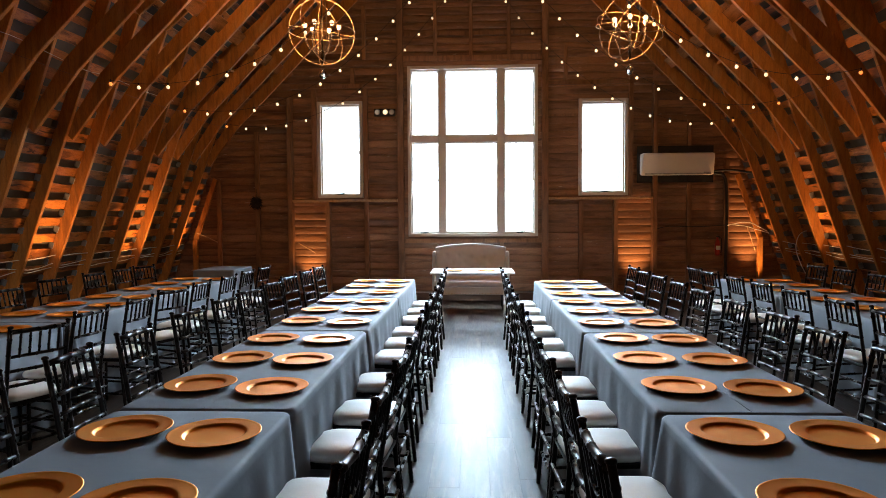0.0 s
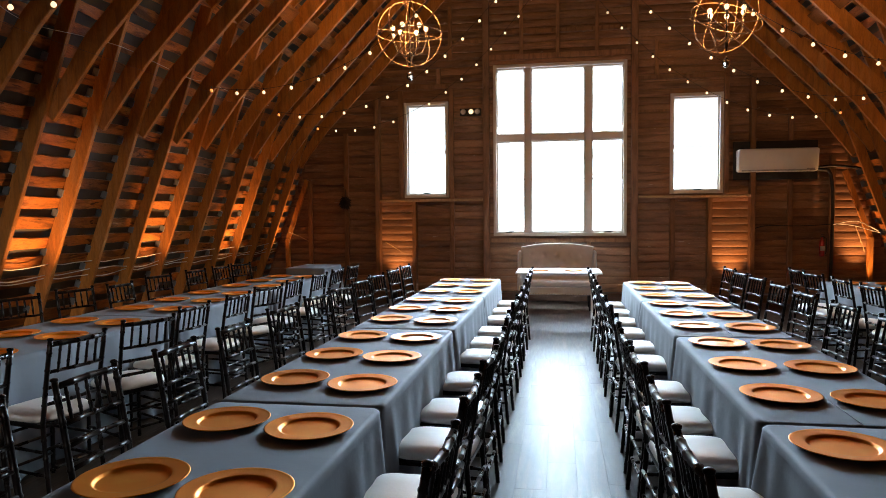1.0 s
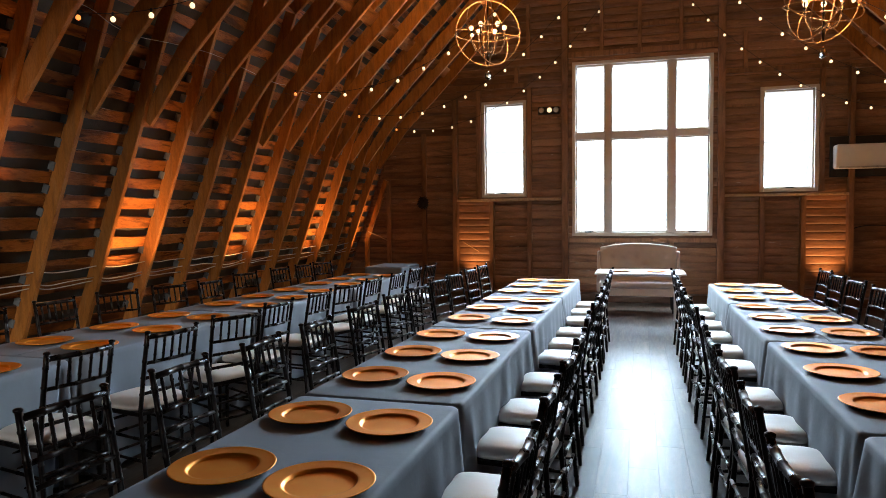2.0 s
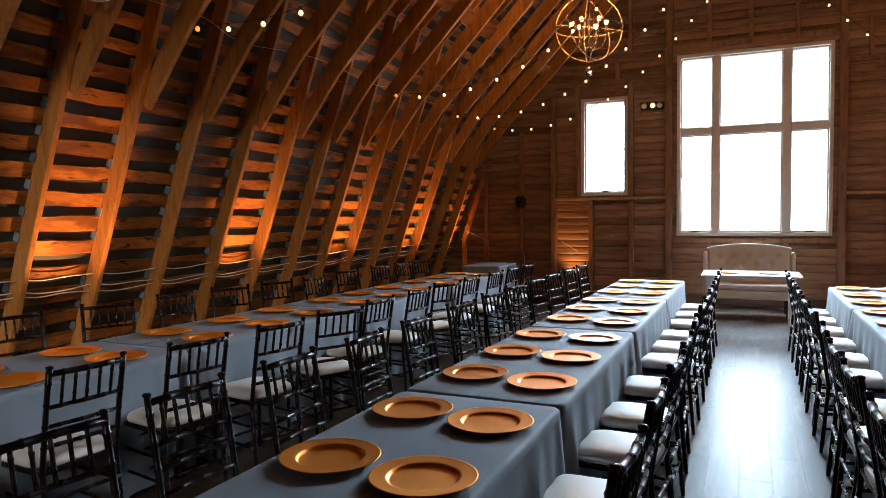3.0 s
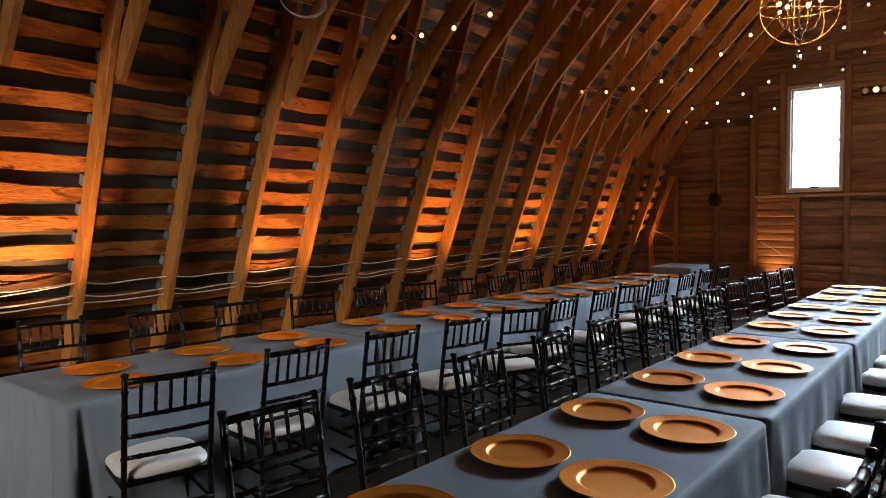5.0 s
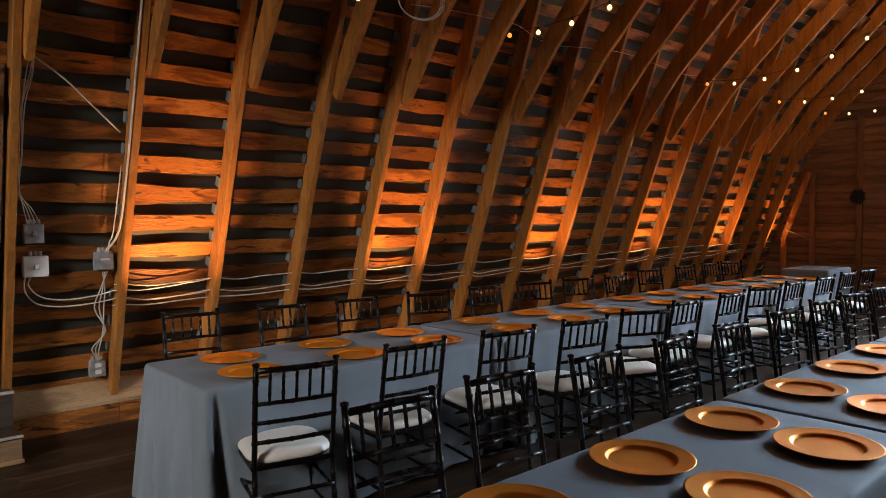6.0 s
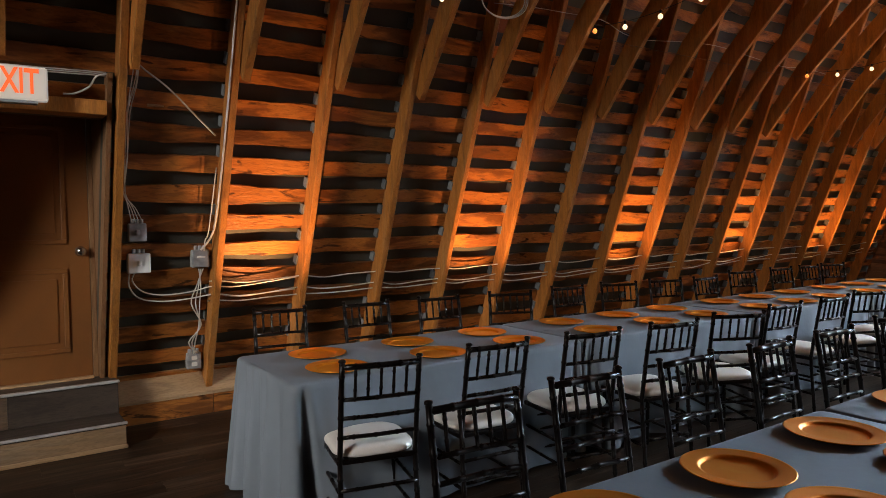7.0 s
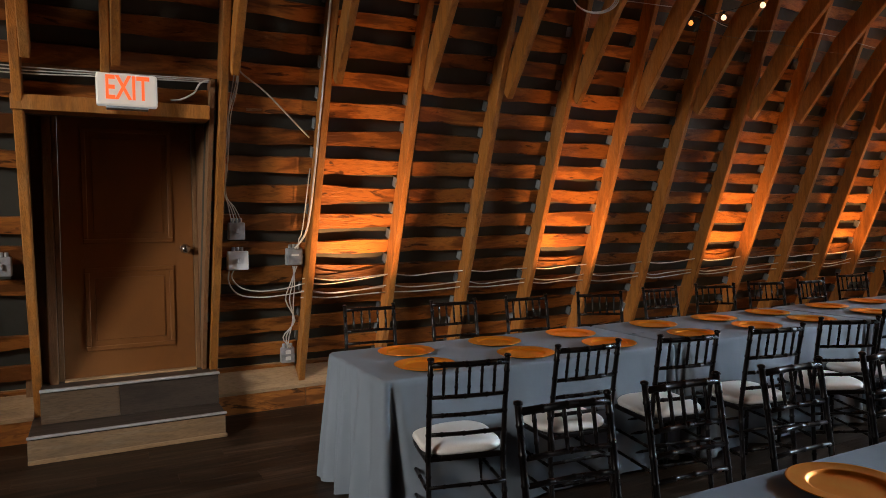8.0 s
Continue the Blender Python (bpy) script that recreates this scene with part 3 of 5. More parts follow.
RAILS = [(-3.41, -1.41, 1.87, 1.915, .17), (1.43, 3.35, 1.885, 1.925, .17), (-3.45, -2.06, 4.02, 4.10, .06), (1.43, 3.35, 4.03, 4.10, .06), (-1.29, 1.31, 4.50, 4.60, .06),
         (-1.29, 1.31, 4.98, 5.05, .03), (-1.29, 1.31, 1.08, 1.16, .06), (-1.97, -1.41, 3.40, 3.44, .05), (1.43, 1.98, 3.45, 3.49, .04), (-1.96, -1.42, 4.85, 4.91, .04), (-1.29, 1.31, 5.6, 5.7, .06), (-4.83, -4.17, 2.22, 2.26, .03)]
for x0, x1, z0, z1, d in BARS_WEST + BARS_EAST:
    tagged(part("stud", box_bm(x0, x1, WALL_Y - 0.012 - d, WALL_Y - 0.0135, z0, z1, 0.004), STUD, wall_north, ""), kind="")
# deep sill rails use the paler plank: window light put into the colour
for x0, x1, z0, z1, d in RAILS:
    part("rail", box_bm(x0, x1, WALL_Y - 0.012 - d, WALL_Y - 0.0135, z0, z1, 0.004), LEDGE if d > 0.1 else STUD, wall_north)
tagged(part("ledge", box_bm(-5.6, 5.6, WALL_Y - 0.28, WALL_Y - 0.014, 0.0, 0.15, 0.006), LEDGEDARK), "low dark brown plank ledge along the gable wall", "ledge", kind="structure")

# corner posts and braces in front of the gable
for side in (-1, 1):
    post = part("corner_post", box_bm(side * 5.31 - 0.04, side * 5.31 + 0.04, WALL_Y - 0.20, WALL_Y - 0.11, 0.15, 1.16, 0.005), RAFTER)
    tagged(post, "short brown timber post beside the gable wall", "post", kind="structure")
    v, f = strip_beam([Vector((5.27, 1.12)), Vector((4.84, 2.30))], [Vector((5.35, 1.16)), Vector((4.92, 2.34))], WALL_Y - 0.19, WALL_Y - 0.13)
    tagged(raw("corner_brace", mirrored(v, side), f, RAFTER), "slanting brown timber brace in the gable corner", "brace", kind="structure")

# ---------------- windows ----------------


def window(name, o, columns, rows, label):
    x0, x1, z0, z1 = o
    w = thing(name, (0, 0, 0), label, "window", kind="structure")
    t, ya, yb = 0.06, WALL_Y - 0.035, WALL_Y + 0.15
    part("window_frame", box_bm(x0, x0 + t, ya, yb, z0, z1, 0.006), VINYL, w)
    part("window_frame", box_bm(x1 - t, x1, ya, yb, z0, z1, 0.006), VINYL, w)
    part("window_frame", box_bm(x0 + t, x1 - t, ya + 0.002, yb, z1 - t, z1, 0.006), VINYL, w)
    part("window_sill", box_bm(x0 + t, x1 - t, ya - 0.015, yb, z0, z0 + t, 0.006), VINYL, w)
    xs = [c for c in columns]
    zs = [r for r in rows]
    for (a0, a1), (b0, b1) in zip(xs, xs[1:]):
        part("mullion", box_bm(a1, b0, ya + 0.03, yb - 0.03, z0 + t, z1 - t, 0.008), VINYL, w)
    for (a0, a1), (b0, b1) in zip(zs, zs[1:]):
        for c0, c1 in xs:
            part("transom", box_bm(c0, c1, ya + 0.032, yb - 0.032, a1, b0, 0.008), VINYL, w)
    for c0, c1 in xs:
        for r0, r1 in zs:
            pane = part("pane", box_bm(c0 - 0.005, c1 + 0.005, WALL_Y + 0.085, WALL_Y + 0.093, r0 - 0.005, r1 + 0.005), GLASS, w)
            pane.visible_shadow = False
            s = 0.022
            bm = box_bm(c0, c0 + s, WALL_Y + 0.05, WALL_Y + 0.082, r0, r1, 0.004)
            box_bm(c1 - s, c1, WALL_Y + 0.05, WALL_Y + 0.082, r0, r1, 0.004, bm)
            box_bm(c0 + s, c1 - s, WALL_Y + 0.051, WALL_Y + 0.082, r1 - s, r1, 0.004, bm)
            box_bm(c0 + s, c1 - s, WALL_Y + 0.051, WALL_Y + 0.082, r0, r0 + s, 0.004, bm)
            part("sash", bm, VINYL, w)
    return w


w1 = window("window_1", OPEN[0], [(-1.16, -0.63), (-0.51, 0.48), (0.61, 1.18)], [(1.26, 2.99), (3.12, 4.36)], "tall six-light window with tan frames, bright with daylight")
w2 = window("window_2", OPEN[1], [(-2.89, -2.14)], [(2.01, 3.72)], "narrow casement window with tan frame, bright with daylight")
w3 = window("window_3", OPEN[2], [(2.06, 2.86)], [(2.02, 3.71)], "narrow casement window with tan frame, bright with daylight")
for w, xs in ((w1, (-0.93, 0.90)), (w2, (-2.52,)), (w3, (2.48,))):
    for x in xs:
        z = 1.275 if w is w1 else 2.03
        bm = box_bm(x - 0.06, x + 0.06, WALL_Y - 0.03, WALL_Y + 0.045, z - 0.012, z + 0.008, 0.004)
        box_bm(x + 0.01, x + 0.10, WALL_Y - 0.055, WALL_Y - 0.04, z + 0.0, z + 0.014, 0.003, bm)
        box_bm(x - 0.01, x + 0.02, WALL_Y - 0.055, WALL_Y - 0.02, z - 0.005, z + 0.012, 0.003, bm)
        part("crank_handle", bm, BLACK, w, "small dark crank handle")

# ridge cap
tagged(raw("ridge_beam", *box_data(-0.06, 0.06, REAR_Y, WALL_Y - 0.001, 7.62, 7.80), BOARD), "dark ridge board", "beam", kind="structure")

# ---------------- furniture ----------------


def bamboo(path, radius=0.0125, ring=0.0165, step=0.1):
    """A turned stick with raised rings along a bent path."""
    pts = [Vector(p) for p in path]
    total, at = along3(pts)
    out, rad = [], []
    s = 0.0
    out.append(at(0)); rad.append(radius * 0.95)
    k = step * 0.6
    while k < total - 0.03:
        for ds, r in ((-0.009, radius), (-0.003, ring), (0.003, ring), (0.009, radius)):
            out.append(at(k + ds)); rad.append(r)
        k += step
    out.append(at(total)); rad.append(radius)
    return tube_data(out, rad, 7)


def along3(pts):
    acc = [0.0]
    for a, b in zip(pts, pts[1:]):
        acc.append(acc[-1] + (b - a).length)

    def at(s):
        i = 0
        while i < len(pts) - 2 and acc[i + 1] < s:
            i += 1
        d = (pts[i + 1] - pts[i])
        return pts[i] + d.normalized() * (s - acc[i])
    return acc[-1], at


def rounded_rect(w, l, r, n=5):
    out = []
    for cx, cy, a0 in ((w / 2 - r, l / 2 - r, 0), (-w / 2 + r, l / 2 - r, 90), (-w / 2 + r, -l / 2 + r, 180), (w / 2 - r, -l / 2 + r, 270)):
        for k in range(n + 1):
            a = radians(a0 + 90 * k / n)
            out.append((cx + r * math.cos(a), cy + r * math.sin(a)))
    return out


def back_y(z):
    return -0.18 - 0.085 * (z - 0.45) / 0.47


def make_chair():
    c = thing("chiavari_chair", (0, 0, 0), "black lacquered bamboo-style banquet chair with an ivory seat pad", "chair", "chairs along the tables")
    # seat pad
    ring = rounded_rect(0.395, 0.395, 0.115, 6)
    vs, fs = [], []
    layers = [(0.96, 0.452), (1.0, 0.456), (1.016, 0.464), (1.014, 0.474), (0.99, 0.484), (0.94, 0.492), (0.85, 0.500), (0.68, 0.507), (0.35, 0.510)]
    for sc, z in layers:
        vs += [(x * sc, y * sc + 0.005, z) for x, y in ring]
    n = len(ring)
    for i in range(len(layers) - 1):
        for k in range(n):
            fs.append((i * n + k, i * n + (k + 1) % n, (i + 1) * n + (k + 1) % n, (i + 1) * n + k))
    fs += [tuple(range(n))[::-1], tuple((len(layers) - 1) * n + k for k in range(n))]
    raw("seat", vs, fs, SEAT, c, "ivory vinyl seat pad", True)
    part("seat_frame", box_bm(-0.2, 0.2, -0.195, 0.2, 0.424, 0.452, 0.008), CHAIR, c)
    for sx in (-1, 1):
        v, f = bamboo([(sx * 0.188, -0.225, 0), (sx * 0.184, -0.185, 0.44), (sx * 0.184, back_y(0.7), 0.7), (sx * 0.184, back_y(0.925), 0.925)], 0.0135, 0.0160)
        raw("back_post", v, f, CHAIR, c, "", True)
        v, f = lathe_data([(0.010, 0), (0.0172, 0.004), (0.0172, 0.012), (0.012, 0.016), (0.004, 0.018)], 8)
        raw("finial", [(a + sx * 0.184, b + back_y(0.925), d + 0.918) for a, b, d in v], f, CHAIR, c, "", True)
        v, f = bamboo([(sx * 0.186, 0.188, 0), (sx * 0.184, 0.178, 0.43)], 0.0135, 0.0158)
        raw("front_leg", v, f, CHAIR, c, "", True)
        for z in (0.16, 0.29):
            v, f = bamboo([(sx * 0.186, -0.208, z), (sx * 0.186, 0.184, z + 0.01)], 0.0095, 0.0112, 0.125)
            raw("side_stretcher", v, f, CHAIR, c, "", True)
    for z in (0.13, 0.25, 0.34):
        v, f = bamboo([(-0.186, 0.184, z), (0.186, 0.184, z)], 0.0095, 0.0112, 0.125)
        raw("front_stretcher", v, f, CHAIR, c, "", True)
    for z in (0.19, 0.31):
        v, f = bamboo([(-0.186, -0.205, z), (0.186, -0.205, z)], 0.0095, 0.0112, 0.125)
        raw("back_stretcher", v, f, CHAIR, c, "", True)
    for z, r in ((0.897, 0.0145), (0.742, 0.0105), (0.652, 0.0105), (0.558, 0.0105)):
        v, f = bamboo([(-0.184, back_y(z), z), (0, back_y(z) - 0.012, z), (0.184, back_y(z), z)], r, r + 0.0022, 0.105)
        raw("top_rail" if z > 0.8 else "back_rail", v, f, CHAIR, c, "", True)
    for k in range(5):
        x = -0.122 + 0.061 * k
        v, f = bamboo([(x, back_y(0.742) - 0.008, 0.742), (x, back_y(0.897) - 0.008, 0.897)], 0.0078, 0.0094, 0.075)
        raw("spindle", v, f, CHAIR, c, "", True)
    return c


def make_cloth_mesh(w, l, h, seed, hem=0.012, flare=0.05, end_fold=0.034, tucked=False):
    """A tablecloth that falls to the floor in soft folds."""
    r = random.Random(seed)
    ring = []
    base = rounded_rect(w, l, 0.035, 6)
    pts = [Vector((x, y)) for x, y in base]
    per = sum((pts[(i + 1) % len(pts)] - pts[i]).length for i in range(len(pts)))
    n = 460 if tucked else 260
    acc, i, dist = [], 0, 0.0
    seglen = [(pts[(i + 1) % len(pts)] - pts[i]).length for i in range(len(pts))]
    cum = np.concatenate([[0], np.cumsum(seglen)])
    for k in range(n):
        s = per * k / n
        i = int(np.searchsorted(cum, s, side="right") - 1) % len(pts)
        a, b = pts[i], pts[(i + 1) % len(pts)]
        t = (s - cum[i]) / max(1e-6, seglen[i])
        ring.append(a.lerp(b, t))
    ph = [r.uniform(0, 6.28) for _ in range(6)]
    rows = [0.0, 0.012, 0.04, 0.10, 0.2, 0.32, 0.45, 0.58, 0.68, h - hem]
    vs, fs = [], []
    # flat top from inset rings
    for sc in (0.5, 0.985):
        for p in ring:
            q = Vector((p.x * sc if sc < 0.9 else p.x - 0.012 * (1 if p.x > 0 else -1), p.y * sc if sc < 0.9 else p.y - 0.012 * (1 if p.y > 0 else -1)))
            vs.append((q.x, q.y, h + 0.0015 * noise.noise((q.x * 4, q.y * 4, seed))))
    for row in rows:
        d = row / (h - hem)
        for k, p in enumerate(ring):
            tan = (ring[(k + 1) % n] - ring[k - 1]).normalized()
            nrm = Vector((tan.y, -tan.x))
            s = per * k / n
            corner = max(0.0, 1.0 - min((Vector((abs(p.x), abs(p.y))) - Vector((w / 2, l / 2))).length, 0.30) / 0.30)
            fold = math.sin(s * 11.0 + ph[0] + 1.6 * math.sin(s * 2.3 + ph[1])) * (0.5 + 0.5 * math.sin(s * 1.7 + ph[2])) + 0.5 * math.sin(s * 23.0 + ph[3])
            out = 0.010 * math.sin(min(1.0, row / 0.012) * math.pi / 2) + d * 0.012
            out += (d ** 1.1) * ((0.024 + (end_fold if abs(abs(p.y) - l / 2) < 0.04 else 0.0)) * fold + 0.014)
            out += (d ** 0.9) * corner * (flare + 0.03 * math.cos(s * 34.0 + ph[4]))
            if tucked:
                if abs(abs(p.x) - w / 2) < 0.03:
                    dc = l / 2 - abs(p.y)
                    out += d ** 0.8 * (0.04 * math.exp(-((dc - 0.20) / 0.07) ** 2) - 0.15 * math.exp(-((dc - 0.05 - 0.03 * d) / (0.018 + 0.03 * d)) ** 2))
                else:
                    out += d ** 0.6 * 0.030 * math.sin(s * 46.0 + 2.0 * math.sin(s * 9.0 + ph[1]))
            q = p + nrm * out
            z = h - row + (0.004 if row == 0 else 0)
            if row == 0.0:
                z = h - 0.001
            if row == rows[-1]:
                z += 0.012 * (0.5 + 0.5 * math.sin(s * 7 + ph[5]))
            vs.append((q.x, q.y, z))
    m = len(rows) + 2
    for i in range(m - 1):
        for k in range(n):
            k2 = (k + 1) % n
            fs.append((i * n + k, (i + 1) * n + k, (i + 1) * n + k2, i * n + k2))
    fs.append(tuple(range(n)))
    mesh = bpy.data.meshes.new("tablecloth")
    mesh.from_pydata(vs, [], fs)
    mesh.update()
    mesh.materials.append(CLOTH)
    mesh.shade_smooth()
    return mesh


def make_table(w, l, h=0.748):
    t = thing("folding_table", (0, 0, 0), "long folding banquet table hidden under a grey cloth", "table", "banquet tables")
    part("tabletop", box_bm(-w / 2, w / 2, -l / 2, l / 2, h - 0.033, h, 0.01), WHITE, t)
    for sx in (-1, 1):
        for sy in (-1, 1):
            v, f = tube_data([(sx * (w / 2 - 0.08), sy * (l / 2 - 0.25), 0), (sx * (w / 2 - 0.08), sy * (l / 2 - 0.25), h - 0.033)], 0.014, 8)
            raw("leg", v, f, STEEL, t)
    return t


H_CLOTH = 0.757
ROWS = {  # centre x, width, joints along y
    "west_inner": (-1.135, 0.75, [0.73, 2.75, 4.77, 6.80, 8.85]),
    "east_inner": (1.165, 0.75, [0.80, 2.74, 4.69, 6.62, 8.56]),
    "west_outer": (-3.66, 0.86, [1.125, 3.14, 5.16, 7.18, 9.20]),
    "east_outer": (3.68, 0.86, [1.125, 3.14, 5.16, 7.18, 9.20]),
}
chair0 = make_chair()
plate_profile = [(0.0, 0.004), (0.050, 0.004), (0.098, 0.004), (0.103, 0.0045), (0.106, 0.0075), (0.110, 0.0140), (0.113, 0.0162), (0.120, 0.0168), (0.150, 0.0190), (0.157, 0.0203), (0.1625, 0.0220), (0.1655, 0.0200), (0.158, 0.0145), (0.118, 0.009), (0.105, 0.0), (0.0, 0.0)]


def lathe_open(profile, seg):
    vs, fs = [], []
    for r, z in profile:
        for k in range(seg):
            a = 2 * math.pi * k / seg
            vs.append((max(r, 0.0005) * math.cos(a), max(r, 0.0005) * math.sin(a), z))
    for i in range(len(profile) - 1):
        for k in range(seg):
            k2 = (k + 1) % seg
            fs.append((i * seg + k, (i + 1) * seg + k, (i + 1) * seg + k2, i * seg + k2))
    return vs, fs


pv, pf = lathe_open([(r, z * 0.78) for r, z in plate_profile], 48)
plate_mesh = bpy.data.meshes.new("charger_plate")
plate_mesh.from_pydata(pv, [], [q[::-1] for q in pf])
plate_mesh.update()
plate_mesh.materials.append(PLATE)
plate_mesh.shade_smooth()


def put_plate(x, y, z, label="round copper-gold charger plate on the grey cloth"):
    o = new("charger_plate", plate_mesh)
    o.matrix_world = pose(x, y, z, rnd.uniform(-0.4, 0.4), rnd.uniform(-0.4, 0.4), rnd.uniform(0, 360)) @ Matrix.Scale(1.035, 4)
    tagged(o, label, "plate", "charger plates on the tables")


first_table = {}
chair_used = False


def put_chair(x, y, facing, yaw):
    """A chair whose top rail stands over (x, y). facing: +1 towards east, -1 towards west; yaw: degrees turned clockwise."""
    global chair_used
    turn = (-90 if facing > 0 else 90) - yaw
    m = pose(x, y, 0, 0, 0, turn) @ Matrix.Translation((0, -back_y(0.92), 0))
    if not chair_used:
        chair0.matrix_world = m
        chair_used = True
    else:
        copy_thing(chair0, m)


# each chair of a row: place of its back across the hall, along it, and its turn
WEST_WALL_SIDE = [(-4.86, 1.70, 9), (-4.80, 2.38, 5), (-4.75, 3.03, 6), (-4.63, 3.70, 25), (-4.67, 4.43, 4), (-4.61, 5.07, 22), (-4.57, 5.73, 18), (-4.45, 6.24, 3), (-4.66, 7.25, 15), (-4.62, 8.02, 9), (-4.61, 8.66, 7), (-4.59, 9.22, 18)]
WEST_MIDDLE = [(-2.81, 1.40, 13), (-2.82, 2.10, 4), (-2.76, 2.74, 9), (-2.70, 3.38, 10), (-2.68, 4.03, 24), (-2.74, 4.71, 5), (-2.74, 5.43, 4), (-2.76, 6.10, 20), (-2.77, 6.79, 4), (-2.75, 7.51, 5), (-2.78, 8.24, 3), (-2.78, 8.90, 5)]
WEST_ROW = [(-2.03, 1.34, 5), (-2.04, 1.92, 3), (-2.02, 2.55, 1), (-1.98, 3.18, 0), (-1.98, 3.83, 2), (-2.01, 4.66, 12), (-2.03, 5.43, 12), (-2.04, 6.09, 14), (-2.05, 6.79, 10), (-2.06, 7.47, 10), (-2.05, 8.20, 6), (-2.06, 8.92, 6)]
WEST_AISLE = [(-0.335, 1.22, 2), (-0.33, 1.85, 3), (-0.33, 2.50, 1), (-0.32, 3.13, 4), (-0.32, 3.70, 2), (-0.33, 4.42, -2), (-0.33, 5.22, 2), (-0.33, 5.78, 3), (-0.33, 6.38, 1), (-0.33, 7.12, 0), (-0.33, 7.75, 2), (-0.33, 8.42, 2)]
EAST_AISLE = [(0.375, 1.22, -2), (0.37, 1.90, -3), (0.37, 2.55, -1), (0.365, 3.18, -3), (0.36, 3.71, -2), (0.37, 4.33, 2), (0.37, 5.14, -2), (0.37, 5.75, -3), (0.37, 6.44, -1), (0.37, 7.10, 0), (0.37, 7.75, -2), (0.37, 8.40, -2)]
EAST_ROW = [(2.06, 1.30, -4), (2.06, 1.95, -3), (2.06, 2.60, -5), (2.05, 3.25, -3), (2.03, 3.90, -4), (2.06, 4.51, -3), (2.04, 5.22, -6), (2.03, 5.98, -8), (2.04, 6.69, -6), (2.04, 7.41, -7), (2.03, 8.02, -5), (2.06, 8.67, -5)]
EAST_MIDDLE = [(2.80, 1.42, -6), (2.80, 2.10, -4), (2.80, 2.75, -8), (2.80, 3.40, -5), (2.81, 4.00, -12), (2.82, 4.62, -5), (2.83, 5.26, -6), (2.81, 5.96, -8), (2.80, 6.64, -5), (2.79, 7.28, -4), (2.76, 7.95, -10), (2.76, 8.50, -5)]
EAST_WALL_SIDE = [(4.70, 1.70, -6), (4.68, 2.39, -5), (4.66, 3.03, -8), (4.60, 3.65, -14), (4.58, 4.32, -6), (4.55, 4.98, -12), (4.52, 5.62, -8), (4.48, 6.25, -5), (4.46, 6.85, -8), (4.44, 7.50, -7), (4.44, 8.22, -8), (4.44, 8.86, -9)]
for row, (cx, w, js) in ROWS.items():
    inner = "inner" in row
    sgn = -1 if "west" in row else 1
    top = 0.718 if row == "east_outer" else H_CLOTH
    for n, (a, b) in enumerate(zip(js, js[1:])):
        l = b - a - 0.03
        key = (w, round(l, 2), top)
        if key not in first_table:
            first_table[key] = make_table(w - 0.02, l - 0.02, top - 0.009)
            first_table[key].matrix_world = pose(cx, (a + b) / 2, 0)
        else:
            copy_thing(first_table[key], pose(cx, (a + b) / 2, 0))
        cloth = new("tablecloth", make_cloth_mesh(w, l, top, len(row) * 10 + n, flare=0.05 if inner else 0.015, end_fold=0.034 if inner else 0.048, tucked=not inner))
        cloth.location = (cx, (a + b) / 2, 0)
        tagged(cloth, "slate-grey cloth hanging in folds to the floor over a table", "tablecloth", "tablecloths of the banquet tables")
        mid, off = (a + b) / 2, 0.208 if not inner else 0.187 if sgn < 0 else 0.182
        step = 0.62 if inner and sgn < 0 and n == 0 else 0.63
        mid += 0.08 if inner and sgn < 0 and n == 0 else 0.05 if row == "east_inner" else 0.0
        for k in (-1, 0, 1):
            for s in (-1, 1):
                put_plate(cx + (0.03 if "outer" in row else 0.003) + s * off + rnd.uniform(-0.008, 0.008), mid + k * step + rnd.uniform(-0.015, 0.015) - s * 0.02, top + 0.002)
for row, facing in ((WEST_AISLE, -1), (EAST_AISLE, 1), (WEST_ROW, 1), (EAST_ROW, -1), (WEST_MIDDLE, -1), (EAST_MIDDLE, 1), (WEST_WALL_SIDE, 1), (EAST_WALL_SIDE, -1)):
    for x, y, yaw in row:
        put_chair(x, y, facing, yaw)

# cloth-covered side table in the corner
side_t = make_table(0.62, 0.9)
side_t.matrix_world = pose(-4.10, 10.95, 0)
cl = new("tablecloth", make_cloth_mesh(0.64, 0.92, H_CLOTH, 77))
cl.location = (-4.10, 10.95, 0)
tagged(cl, "slate-grey cloth over a small empty side table", "tablecloth", "tablecloths of the banquet tables")

# ---------------- sweetheart table and settee ----------------
sw = thing("sweetheart_table", (0.0, 10.2, 0), "small white-topped table in front of the settee", "table")
part("tabletop", box_bm(-0.62, 0.62, -0.42, 0.42, 0.735, 0.76, 0.008), WHITE, sw)
part("apron", box_bm(-0.55, 0.55, -0.36, 0.36, 0.715, 0.7345, 0.004), WHITE, sw)
for sx in (-1, 1):
    for sy in (-1, 1):
        part("leg", box_bm(sx * 0.51 - 0.025, sx * 0.51 + 0.025, sy * 0.32 - 0.025, sy * 0.32 + 0.025, 0, 0.7145, 0.005), WHITE, sw)
for x in (-0.27, 0.22):
    put_plate(x, 10.15, 0.761)

st = thing("settee", (-0.03, 11.75, 0), "ivory linen settee with a tufted arched back and nailhead trim", "settee")


